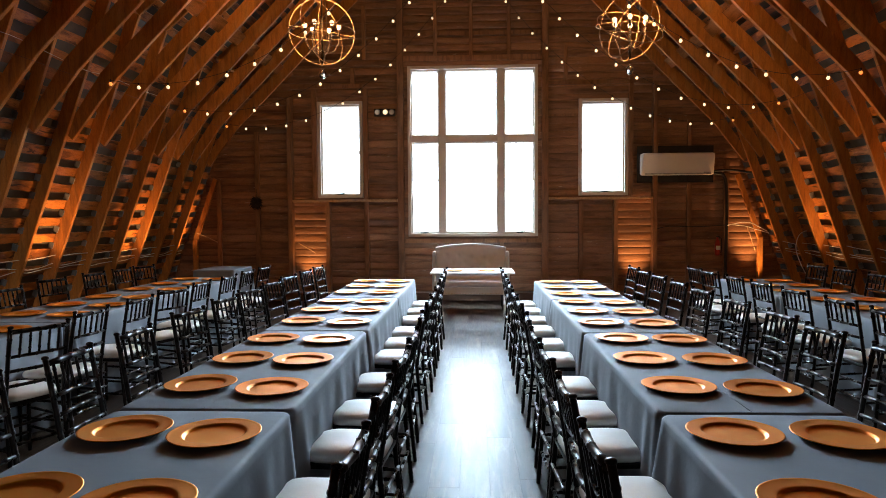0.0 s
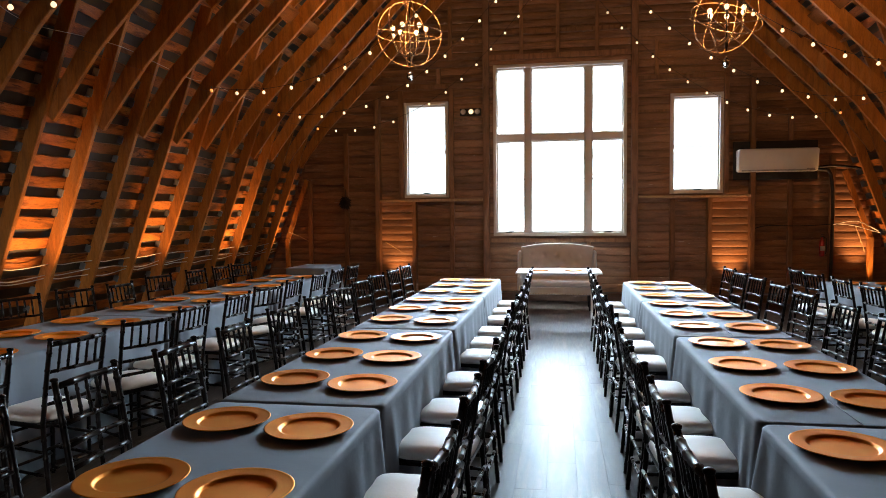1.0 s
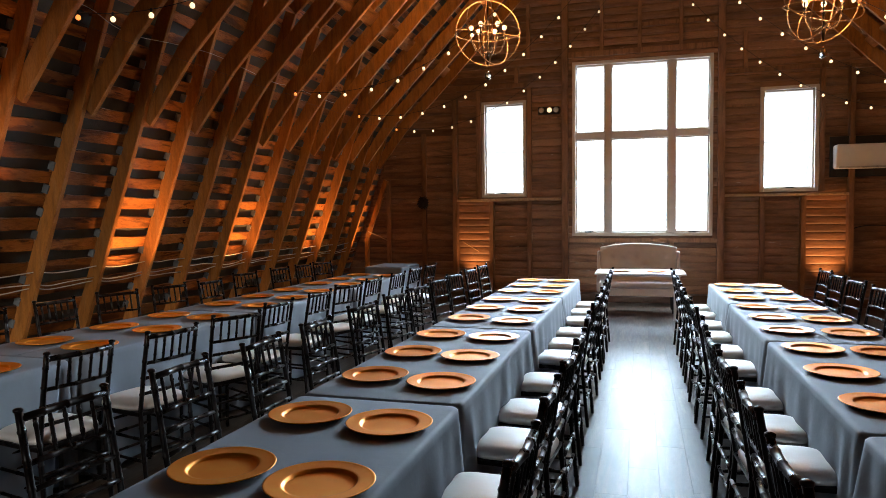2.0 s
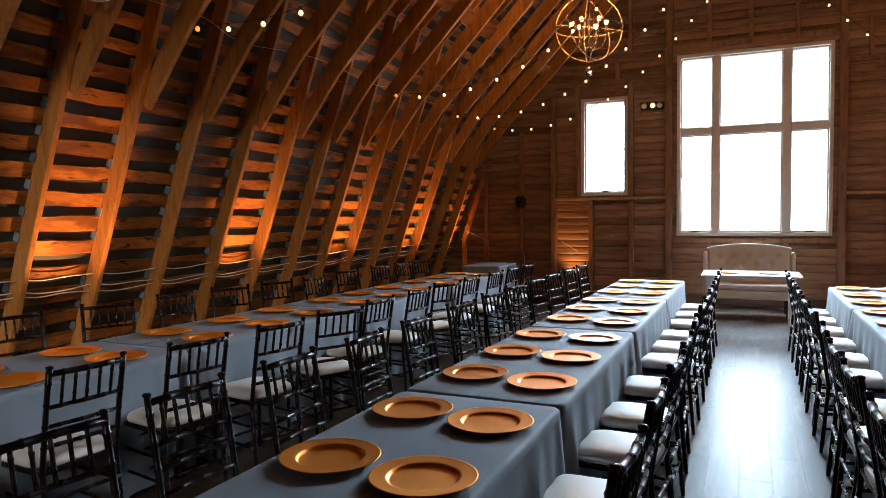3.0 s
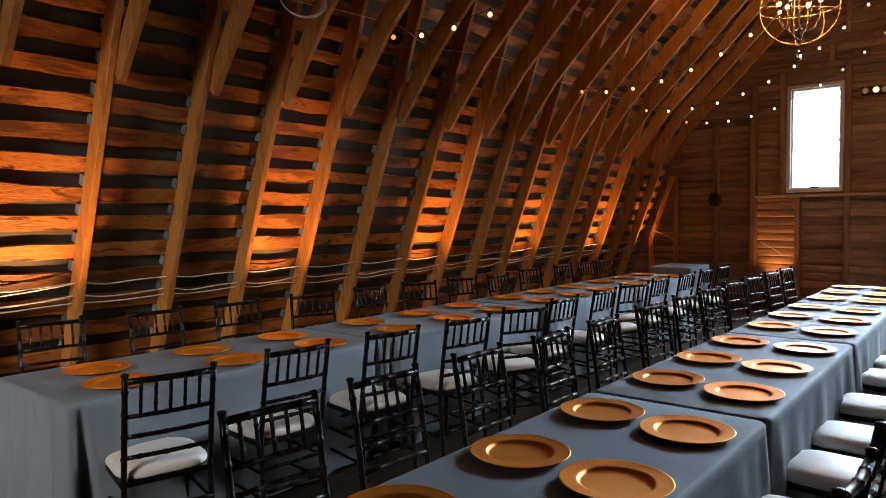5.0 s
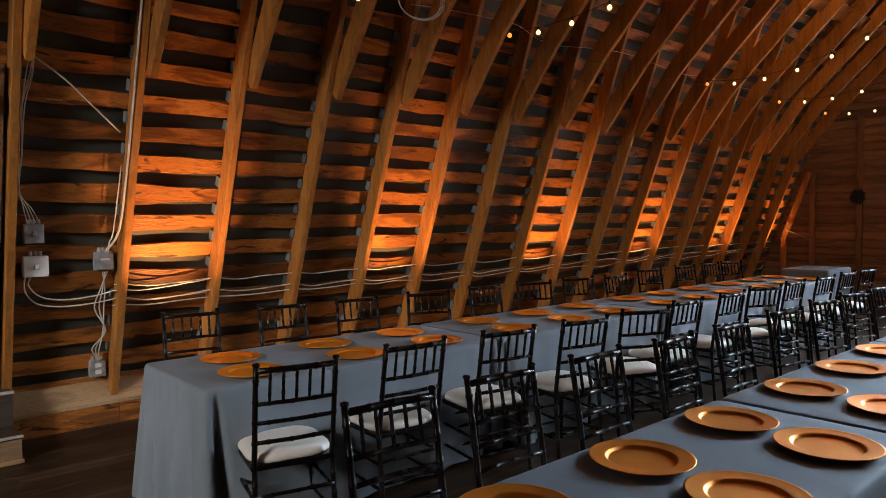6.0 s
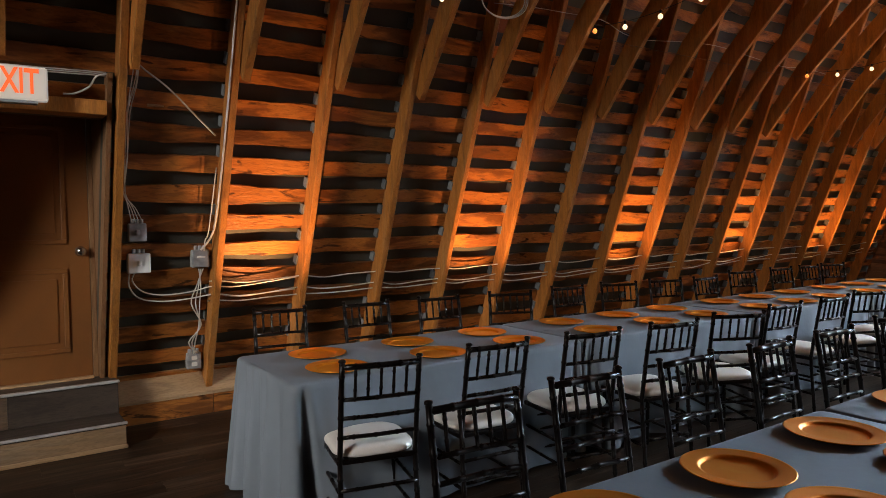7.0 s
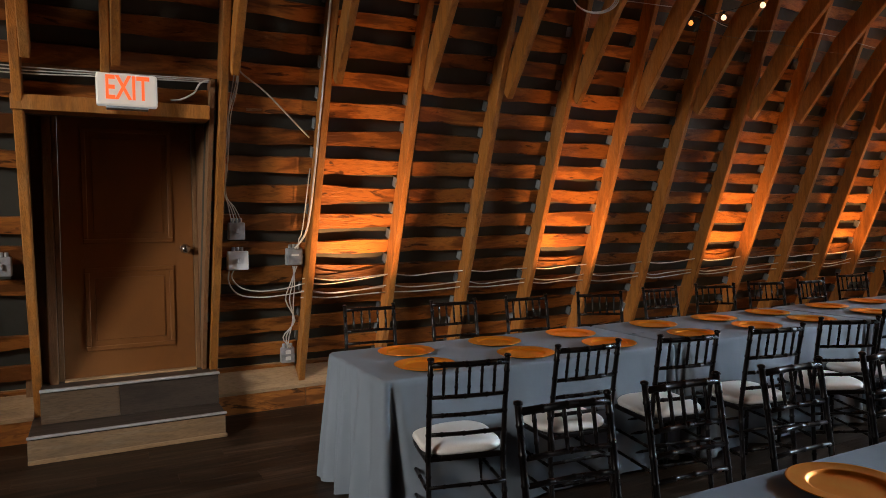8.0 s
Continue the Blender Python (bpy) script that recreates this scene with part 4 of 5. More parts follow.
def tufted_back():
    nx, nz = 72, 36
    vs, fs = [], []
    buttons = [(-0.46 + 0.23 * i, z) for z in (0.66, 0.90) for i in range(5)] + [(-0.345 + 0.23 * i, 0.78) for i in range(4)]
    for face, y in ((0, -0.05), (1, 0.10)):
        for j in range(nz + 1):
            for i in range(nx + 1):
                u = i / nx * 2 - 1
                top = 1.04 + 0.065 * (1 - u * u)
                x, z = u * 0.66, 0.44 + (top - 0.44) * j / nz
                yy = y + 0.08 * (z - 0.44)
                if face == 0:
                    d = min(((x - bx) ** 2 + (z - bz) ** 2) for bx, bz in buttons)
                    yy += 0.028 * math.exp(-d / 0.0016) - 0.02 * min(1, min(j, nz - j, i, nx - i) / 3)
                vs.append((x, yy, z))
    w = nx + 1
    o = w * (nz + 1)
    for j in range(nz):
        for i in range(nx):
            a = j * w + i
            fs += [(a, a + 1, a + w + 1, a + w), (o + a, o + a + w, o + a + w + 1, o + a + 1)]
    edge = [i for i in range(w)] + [j * w + nx for j in range(1, nz + 1)] + [nz * w + i for i in range(nx - 1, -1, -1)] + [j * w for j in range(nz - 1, 0, -1)]
    for a, b in zip(edge, edge[1:] + edge[:1]):
        fs.append((a, a + o, b + o, b))
    return vs, fs


v, f = tufted_back()
raw("backrest", v, f, LINEN, st, "ivory button-tufted arched back", True)
for sx in (-1, 1):
    bm = box_bm(sx * 0.68 - 0.035, sx * 0.68 + 0.035, -0.22, 0.10, 0.30, 0.98, 0.03)
    for q in bm.verts:
        if q.co.z > 0.7 and q.co.y < 0:
            q.co.y += 0.13
    part("wing", bm, LINEN, st, "ivory padded wing", True)
bm = box_bm(-0.66, 0.66, -0.50, 0.02, 0.40, 0.50, 0.03)
part("seat_cushion", bm, LINEN, st, "ivory seat cushion", True)
part("seat_rail", box_bm(-0.645, 0.645, -0.48, 0.02, 0.27, 0.398, 0.01), LINEN, st)
chunks = []
for k in range(46):
    v, f = lathe_data([(0.007, 0), (0.006, 0.003), (0.003, 0.005)], 6)
    chunks.append(([(a - 0.63 + k * 0.028, -0.481 - c, b + 0.285) for a, b, c in v], f))
raw("nailhead_trim", *joined(chunks), BRASS, st, "row of brass nailheads")
for sx in (-1, 1):
    for y in (-0.43, 0.06):
        v, f = lathe_data([(0.014, 0), (0.022, 0.14), (0.026, 0.27)], 10)
        raw("leg", [(a + sx * 0.58, b + y, c) for a, b, c in v], f, BLACK, st, "dark turned leg", True)
st.scale = (0.93, 1, 1)

# ---------------- door in the west slope ----------------
XD = -5.80
part_wall = raw("wall_west_door", *joined([box_data(XD - 0.14, XD - 0.02, DOOR_Y0 - 0.08, -0.365, 0.0, 2.6), box_data(XD - 0.14, XD - 0.02, 0.615, DOOR_Y1 + 0.08, 0.0, 2.6), box_data(XD - 0.14, XD - 0.02, -0.365, 0.615, 2.47, 2.6), box_data(XD - 0.14, XD - 0.02, -0.365, 0.615, 0.0, 0.40)]), CASING)
tagged(part_wall, "dark brown wall round the recessed door", "wall", kind="structure")
for y0, y1 in ((DOOR_Y1 + 0.001, DOOR_Y1 + 0.03), (DOOR_Y0 - 0.03, DOOR_Y0 - 0.001)):
    vs = []
    zs = (0.0, 0.6, 1.2, 1.8, 2.52)
    for z in zs:
        vs += [(XD - 0.02, y0, z), (XD - 0.02, y1, z), (-skin_x(max(z, .15), 0.06), y0, z), (-skin_x(max(z, .15), 0.06), y1, z)]
    fs = []
    for i in range(len(zs) - 1):
        p, q = i * 4, i * 4 + 4
        fs += [(p, q, q + 1, p + 1), (p + 2, p + 3, q + 3, q + 2), (p, p + 2, q + 2, q), (p + 1, q + 1, q + 3, p + 3)]
    fs += [(0, 1, 3, 2), (16, 18, 19, 17)]
    tagged(raw("door_recess_side", vs, fs, CASING), "brown boarded side of the door recess", "wall", kind="structure")
tagged(raw("door_recess_top", *box_data(XD - 0.02, -5.02, DOOR_Y0, DOOR_Y1, 2.52, 2.55), CASING), "dark boarded top of the door recess", "ceiling", kind="structure")
# header over the opening
tagged(part("door_header", box_bm(-5.12, -4.95, DOOR_Y0 - 0.04, DOOR_Y1 - 0.007, 2.25, 2.345, 0.006), RAFTER), "amber-brown timber header above the door recess", "beam", kind="structure")

door = thing("door_1", (XD, 0.125, 0.405), "closed tan panelled door with a round steel knob", "door", kind="structure")
DY0, DY1 = -0.455, 0.455
part("door_leaf", box_bm(-0.02, 0.02, DY0, DY1, 0.01, 2.04, 0.003), DOORPAINT, door, "tan painted door leaf")
for z0, z1 in ((0.20, 0.82), (1.00, 1.86)):
    bm = bmesh.new()
    for a, b, c, d in ((-0.31, 0.31, z0, z0 + 0.035), (-0.31, 0.31, z1 - 0.035, z1)):
        box_bm(0.0205, 0.034, a, b, c, d, 0.006, bm)
    for a, b in ((-0.31, -0.275), (0.275, 0.31)):
        box_bm(0.0205, 0.034, a, b, z0 + 0.035, z1 - 0.035, 0.006, bm)
    box_bm(0.0205, 0.028, -0.24, 0.24, z0 + 0.075, z1 - 0.075, 0.005, bm)
    part("door_panel", bm, DOORPAINT, door, "raised moulded panel")
v, f = lathe_data([(0.031, 0), (0.031, 0.006), (0.013, 0.010), (0.013, 0.034), (0.024, 0.042), (0.029, 0.055), (0.024, 0.068), (0.008, 0.073)], 18)
raw("door_knob", [(c * 1.15 + 0.02, a * 1.2 + 0.395, b * 1.2 + 0.945) for a, b, c in v], f, CHROME, door, "round satin steel knob", True)
for y0, y1 in ((DY1 + 0.002, DY1 + 0.035), (DY0 - 0.035, DY0 - 0.002)):
    part("door_jamb", box_bm(-0.03, 0.045, y0, y1, 0.0, 2.075, 0.004), CASING, door)
part("door_jamb", box_bm(-0.03, 0.045, DY0 - 0.035, DY1 + 0.035, 2.045, 2.075, 0.004), CASING, door)
part("threshold", box_bm(-0.03, 0.07, DY0 - 0.0, DY1 + 0.0, -0.018, 0.008, 0.004), LEDGE, door, "pale wooden threshold")
for k, (y0, y1, x1) in enumerate(((0.493, 0.525, 0.10), (0.527, 0.545, 0.07), (-0.55, -0.493, 0.10))):
    part("casing", box_bm(-0.02, x1, y0, y1, -0.01, 2.03, 0.005), CASING, door)

steps = thing("door_steps", (0, 0, 0), "two low laminate-clad steps with pale metal edges below the door", "steps")
SY0, SY1 = -0.475, 0.705
part("riser", box_bm(-5.80, -5.185, SY0 - 0.06, SY1 - 0.005, 0.0, 0.158, 0.004), RISERTAN, steps, "tan wood-look riser")
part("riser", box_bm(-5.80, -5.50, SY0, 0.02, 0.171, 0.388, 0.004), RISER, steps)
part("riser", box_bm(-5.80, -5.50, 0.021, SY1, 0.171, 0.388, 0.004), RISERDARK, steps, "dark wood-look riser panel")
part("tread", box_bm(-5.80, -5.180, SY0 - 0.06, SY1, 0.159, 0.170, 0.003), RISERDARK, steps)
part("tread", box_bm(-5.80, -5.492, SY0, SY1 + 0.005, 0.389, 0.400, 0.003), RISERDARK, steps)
part("nosing", box_bm(-5.21, -5.172, SY0 - 0.065, SY1 + 0.005, 0.166, 0.180, 0.005), NOSING, steps, "pale metal edge strip")
part("nosing", box_bm(-5.525, -5.484, SY0 - 0.005, SY1 + 0.010, 0.394, 0.412, 0.006), NOSING, steps, "pale metal edge strip")
part("base_trim", box_bm(-5.184, -5.170, SY0 - 0.06, SY1 + 0.003, 0.0, 0.028, 0.004), LEDGE, steps, "pale wooden trim strip")

# ---------------- exit sign ----------------
ex = thing("exit_sign", (-4.865, 0.098, 2.315), "white exit sign with glowing orange-red letters on the header", "sign")
bm = box_bm(-0.03, 0.03, -0.176, 0.176, -0.028, 0.175, 0.014)
part("housing", bm, SIGNWHITE, ex, "white plastic housing")
part("lens", box_bm(-0.035, 0.033, -0.12, 0.12, -0.045, -0.028, 0.004), STEEL, ex, "clear lamp strip under the sign")
fc = bpy.data.curves.new("letters", "FONT")
fc.body, fc.size, fc.extrude, fc.align_x, fc.align_y = "EXIT", 0.208, 0.001, "CENTER", "CENTER"
fc.offset = 0.0035
tmp = new("letters_source", fc)
bpy.context.view_layer.update()
tm = bpy.data.meshes.new_from_object(tmp.evaluated_get(bpy.context.evaluated_depsgraph_get()))
bpy.data.objects.remove(tmp)
letters = finish("letters", tm, EXITRED, ex, "orange-red block letters")
letters.matrix_basis = pose(0.0325, 0.0, 0.079, 90, 0, 90) @ Matrix.Diagonal((0.60, 1.0, 1.0, 1.0))

# ---------------- wiring on the west slope ----------------


def cable(name, pts, radius=0.006, mat=None, label="grey electric cable stapled along the rafters", smooth_n=4, cat="cable"):
    dense_pts = []
    P = [Vector(p) for p in pts]
    for i in range(len(P) - 1):
        p0, p1, p2, p3 = P[max(0, i - 1)], P[i], P[i + 1], P[min(len(P) - 1, i + 2)]
        for k in range(smooth_n):
            t = k / smooth_n
            dense_pts.append(0.5 * ((2 * p1) + (p2 - p0) * t + (2 * p0 - 5 * p1 + 4 * p2 - p3) * t * t + (3 * p1 - p0 - 3 * p2 + p3) * t ** 3))
    dense_pts.append(P[-1])
    v, f = tube_data(dense_pts, radius, 6)
    return tagged(raw(name, v, f, mat or CABLE, None, "", True), label, cat)


cr = random.Random(3)
for side in (-1, 1):
    for j, zc in enumerate((0.935, 0.985, 1.095)):
        pts = []
        for k, y in enumerate(RAFTER_Y):
            if y < 0.65 or y > 12.2:
                continue
            z = zc + cr.uniform(-0.012, 0.012)
            if side < 0 and y < 1.0:
                continue
            pts.append((side * skin_x(z, 0.075), y - 0.045, z))
            pts.append((side * skin_x(z, 0.075), y + 0.037, z))
            zm = z - cr.uniform(0.008, 0.035)
            pts.append((side * skin_x(zm, 0.09), y + 0.22, zm))
            pts.append((side * skin_x(zm, 0.10), y + 0.46, zm + cr.uniform(0.0, 0.015)))
        cable("cable", pts, 0.0055, None, "pale grey electric cable threaded through the rafters")


def skin_point(y, z, d=-0.012):
    return (-skin_x(z, d), y, z)


RY = 1.412   # the rafter with the boxes
cable("conduit", [skin_point(RY - 0.035, 4.0, 0.0), skin_point(RY - 0.035, 3.0, 0.0), skin_point(RY - 0.037, 2.4, 0.0), skin_point(RY - 0.040, 1.9, 0.01), skin_point(RY - 0.050, 1.5, 0.04), skin_point(RY - 0.12, 1.345, 0.09)], 0.0085, None, "pale grey conduit running down beside a rafter")
cable("cable", [skin_point(RY - 0.075, 1.95, 0.02), skin_point(RY - 0.085, 1.5, 0.05), skin_point(RY - 0.10, 1.42, 0.07), skin_point(RY - 0.10, 1.34, 0.08)], 0.005)
for j in range(3):
    o = 0.016 * j
    cable("cable", [skin_point(RY - 0.09 - o, 1.20, 0.10), skin_point(RY - 0.13 + o, 1.06, 0.10), skin_point(RY - 0.16 + o * 2, 0.92, 0.10), skin_point(RY - 0.07 - o * 0.6, 0.74, 0.10), skin_point(RY - 0.11 + (o - 0.03) * 1.6, 0.60, 0.10), skin_point(RY - 0.08 - o, 0.50, 0.10)], 0.0055)
cable("cable", [skin_point(0.80, 1.20, 0.10), skin_point(0.80, 1.09, 0.10), skin_point(0.88, 0.99, 0.11), skin_point(1.05, 0.955, 0.11), skin_point(1.25, 0.965, 0.10), skin_point(RY - 0.045, 0.985, 0.075), skin_point(RY + 0.037, 0.985, 0.075), skin_point(1.62, 0.96, 0.09), skin_point(2.085, 0.985, 0.075)], 0.0055)
cable("cable", [skin_point(0.84, 1.20, 0.10), skin_point(0.82, 1.13, 0.10), skin_point(0.90, 1.04, 0.11), skin_point(1.05, 1.005, 0.11), skin_point(1.25, 1.02, 0.10), skin_point(RY - 0.045, 1.05, 0.075), skin_point(RY + 0.037, 1.05, 0.075), skin_point(1.62, 1.04, 0.09), skin_point(2.085, 1.09, 0.075)], 0.0055)
cable("cable", [skin_point(0.80, 2.60, 0.10), skin_point(0.86, 2.56, 0.11), skin_point(1.0, 2.47, 0.11), skin_point(1.2, 2.30, 0.11), skin_point(1.34, 2.18, 0.11)], 0.0065, None, "pale loose cable slanting across the boards")
for j in range(4):
    o = 0.010 * j
    cable("cable", [skin_point(0.80 - o + cr.uniform(0, 0.03), 2.75, 0.06), skin_point(0.78 + cr.uniform(-0.02, 0.02), 2.5, 0.08), skin_point(0.755 + cr.uniform(-0.012, 0.02), 2.30, 0.09), skin_point(0.75 + cr.uniform(-0.012, 0.012), 2.0, 0.11), skin_point(0.748 + cr.uniform(-0.01, 0.01), 1.78, 0.12), skin_point(0.775 + o * 1.5, 1.66, 0.10), skin_point(0.80 + o * 2.4, 1.56, 0.10)], 0.0038)
for j in range(3):
    cable("cable", [skin_point(-1.6, 2.50 + 0.03 * j, 0.10), skin_point(-0.6, 2.47 + 0.02 * j, 0.08), skin_point(-0.02, 2.475 + 0.012 * j, 0.02), skin_point(0.60, 2.49 + 0.010 * j, 0.02)], 0.0045)
cable("cable", [skin_point(0.60, 2.50, 0.0), skin_point(0.54, 2.475, -0.01), skin_point(0.50, 2.41, -0.01), skin_point(0.42, 2.365, -0.01), skin_point(0.36, 2.36, 0.0)], 0.0065)
# loops of spare cable hanging from the braces
for j in range(3):
    pts = []
    for k in range(25):
        a = 2 * math.pi * k / 24
        pts.append((-4.28 + 0.05 * math.sin(a) + 0.01 * j, 3.36 + (0.21 + 0.01 * j) * math.cos(a), 3.27 + (0.115 + 0.008 * j) * math.sin(a)))
    cable("cable_coil", pts, 0.0045, None, "loose loop of grey cable hung on the braces", 2)


def wall_box(name, y, z, w, h, mat, label, d=0.07, detail=None):
    """A box fixed against the sloping boards."""
    b = thing(name, skin_point(y, z, 0.11), label, "electrical box")
    part("body", box_bm(-0.05, d - 0.05, -w / 2, w / 2, -h / 2, h / 2, 0.008), mat, b)
    if detail == "switch":
        part("switch", box_bm(d - 0.049, d - 0.030, -0.012, 0.012, -0.018, 0.018, 0.004), mat, b)
    if detail == "outlet":
        for dz in (-0.026, 0.026):
            part("socket", box_bm(d - 0.049, d - 0.044, -0.022, 0.022, dz - 0.016, dz + 0.016, 0.006), WHITE, b, "white socket face")
    if detail == "tee":
        part("cover", box_bm(d - 0.049, d - 0.042, -w / 2 + 0.01, w / 2 - 0.01, -h / 2 + 0.01, h / 2 - 0.01, 0.003), mat, b)
        part("toggle", box_bm(d - 0.041, d - 0.032, -0.03, 0.03, 0.005, 0.02, 0.003), WHITE, b, "white toggle plate")
    v, f = lathe_data([(0.014, 0), (0.014, 0.03), (0.010, 0.034)], 10)
    for dy in (-0.03, 0.0, 0.03):
        raw("connector", [(a - 0.01, c2 + dy, e + h / 2 - 0.002) for a, c2, e in v], f, STEEL, b)
    return b


wall_box("junction_box", 0.842, 1.487, 0.12, 0.13, STEEL, "grey metal switch box with cables entering its top", detail="switch")
wall_box("timer_box", 0.862, 1.26, 0.155, 0.145, WHITE, "white square control box on the sloping boards", detail="switch")
wall_box("junction_box", RY - 0.115, 1.278, 0.13, 0.135, STEEL, "grey metal switch box beside a rafter", detail="tee")
wall_box("outlet_box", RY - 0.105, 0.436, 0.11, 0.13, STEEL, "grey metal outlet box with two white sockets", detail="outlet")
wall_box("junction_box", -0.665, 1.275, 0.12, 0.13, STEEL, "grey metal switch box with cables entering its top", detail="switch")

# ---------------- string lights ----------------


def strand(y, name_seed):
    sr = random.Random(name_seed)

    def at(u):
        """u from -1 (west rafter) to 1 (east rafter)."""
        s = 4.21 * (1 - abs(u))
        return Vector((4.21 * u + 0.07, y + 0.04 * math.sin(u * 9), 3.17 - 0.213 * s + 0.2024 * s * s))
    st = thing("string_lights", (0, 0, 0), "strand of round warm bulbs swagged from rafter to ridge", "string lights", "strands of string lights")
    pts = [at(-1 + 2 * k / 80) for k in range(81)]
    v, f = tube_data(pts, 0.003, 5)
    raw("wire", v, f, WIRE, st, "thin black wire")
    # equal steps along the wire
    total, walk_at = along3(pts)
    n = int(total / 0.335)
    bulb_v, bulb_f = lathe_data([(0.006, 0.022), (0.0125, 0.017), (0.0175, 0.009), (0.0195, 0.0), (0.0175, -0.009), (0.0125, -0.0155), (0.004, -0.0195)], 10)
    for k in range(n + 1):
        p = walk_at(total * k / n)
        end = k in (0, n)
        raw("bulb", [(a + p.x, b + p.y, c + p.z - 0.045) for a, b, c in bulb_v], bulb_f, BULBDIM if end and name_seed else BULB, st, "dim amber bulb" if end and name_seed else "", True)
        v, f = lathe_data([(0.010, 0.0), (0.010, 0.026), (0.005, 0.032)], 7)
        raw("socket", [(a + p.x, b + p.y, c + p.z - 0.022) for a, b, c in v], f, WIRE, st)
    return st


for i, y in enumerate(STRANDS):
    strand(y, i)
# feed wires between the strands along both slopes
for side in (-1, 1):
    for ya, yb in zip((4.25, 7.67, 9.68), (7.67, 9.68, 11.35)):
        cable("feed_wire", [(side * 4.21, ya, 3.13), (side * 4.20, ya + 0.5, 3.09), (side * 4.20, (ya + yb) / 2, 3.10), (side * 4.20, yb - 0.5, 3.10), (side * 4.21, yb, 3.13)], 0.0016, WIRE, "thin dark feed wire of the string lights", cat="wire")

# ---------------- orb chandeliers ----------------


def chandelier(c, tilt):
    R = 0.395
    ch = thing("chandelier", c, "bronze orb chandelier with six warm bulbs and a crystal drop", "chandelier", "orb chandeliers")
    rings = [(0, 0, 0), (90, 0, 20), (90, 0, 110), (78, 0, 65), (15, 12, 0)]
    for rx, ry, rz in rings:
        m = Euler((radians(rx + tilt), radians(ry), radians(rz))).to_matrix()
        pts = [m @ Vector((R * math.cos(a), R * math.sin(a), 0)) for a in [2 * math.pi * k / 48 for k in range(48)]]
        v, f = tube_data(pts, 0.0056, 6, True)
        raw("orb_ring", v, f, BRASS, ch, "", True)
    v, f = lathe_data([(0.008, -0.38), (0.020, -0.30), (0.012, -0.24), (0.010, 0.0), (0.018, 0.1), (0.009, 0.2), (0.008, R)], 10)
    raw("stem", v, f, DARKBRASS, ch, "", True)
    for k in range(6):
        a = 2 * math.pi * k / 6 + 0.3
        dx, dy = math.cos(a), math.sin(a)
        arm = [(dx * r, dy * r, z) for r, z in ((0.01, -0.22), (0.07, -0.26), (0.15, -0.22), (0.20, -0.12), (0.205, -0.04))]
        v, f = tube_data(arm, 0.0045, 6)
        arm_o = raw("arm", v, f, DARKBRASS, ch, "", True)
        v, f = lathe_data([(0.004, -0.045), (0.022, -0.040), (0.019, -0.030), (0.009, -0.025), (0.009, 0.035)], 10)
        raw("candle_cup", [(p + dx * 0.205, q + dy * 0.205, s) for p, q, s in v], f, DARKBRASS, arm_o, "", True)
        v, f = lathe_data([(0.009, 0.033), (0.022, 0.050), (0.028, 0.068), (0.023, 0.086), (0.008, 0.096)], 12)
        raw("bulb", [(p + dx * 0.205, q + dy * 0.205, s) for p, q, s in v], f, BULB, arm_o, "glowing round bulb", True)
    v, f = lathe_data([(0.002, -0.42), (0.004, -0.445), (0.034, -0.475), (0.045, -0.51), (0.034, -0.545), (0.004, -0.565)], 10)
    raw("crystal_drop", v, f, CRYSTAL, ch, "faceted clear crystal ball")
    v, f = tube_data([(0, 0, R), (0, 0, 7.4 - c[2])], 0.007, 6)
    raw("hanging_rod", v, f, BRASS, ch)
    return ch


for c, tilt in zip(CHAND, (0, 24)):
    chandelier(c, tilt)

# ---------------- things on the gable ----------------
ac = thing("air_conditioner", (3.77, 12.72, 2.515), "white wall-mounted air conditioner on a black backing board", "air conditioner")
bm = box_bm(-0.66, 0.66, -0.14, 0.08, -0.20, 0.20, 0.035)
for q in bm.verts:
    if q.co.z < -0.05 and q.co.y < 0:
        q.co.y += 0.05
part("body", bm, WHITE, ac, "white rounded casing", True)
part("louvre", box_bm(-0.60, 0.60, -0.105, -0.085, -0.195, -0.165, 0.005), STEEL, ac, "grey outlet louvre")
part("backing_board", box_bm(-0.70, 0.70, 0.085, 0.11, -0.33, 0.35, 0.004), BLACK, ac, "black backing board")
part("logo_strip", box_bm(0.46, 0.58, -0.128, -0.10, -0.168, -0.150, 0.002), STEEL, ac)
cable("line_set", [(4.35, 12.74, 2.36), (4.5, 12.74, 2.34), (4.66, 12.74, 2.25), (4.70, 12.74, 1.6), (4.68, 12.74, 0.2)], 0.029, BLACK, "black insulated pipe running down from the air conditioner", cat="pipe")
cable("line_set", [(4.4, 12.72, 2.38), (4.75, 12.7, 2.40), (5.0, 12.5, 2.34), (5.1, 12.3, 2.30)], 0.022, BLACK, "black insulated pipe running into the roof slope", cat="pipe")
fe = thing("fire_extinguisher", (4.545, 12.77, 0.82), "red fire extinguisher hung on the gable wall", "fire extinguisher")
v, f = lathe_data([(0.02, 0), (0.050, 0.01), (0.054, 0.05), (0.054, 0.28), (0.042, 0.335), (0.022, 0.36), (0.022, 0.41)], 18)
raw("cylinder", v, f, RED, fe, "red enamelled cylinder", True)
bm = box_bm(-0.02, 0.02, -0.09, 0.03, 0.41, 0.435, 0.005)
box_bm(-0.015, 0.015, -0.10, 0.02, 0.45, 0.465, 0.005, bm)
part("valve", bm, BLACK, fe)
part("label", box_bm(-0.045, 0.045, -0.0565, -0.04, 0.13, 0.22, 0.002), WHITE, fe, "white printed label")
v, f = tube_data([(0.02, 0, 0.42), (0.08, -0.02, 0.38), (0.085, -0.02, 0.2), (0.075, -0.01, 0.06)], 0.010, 6)
raw("hose", v, f, BLACK, fe)
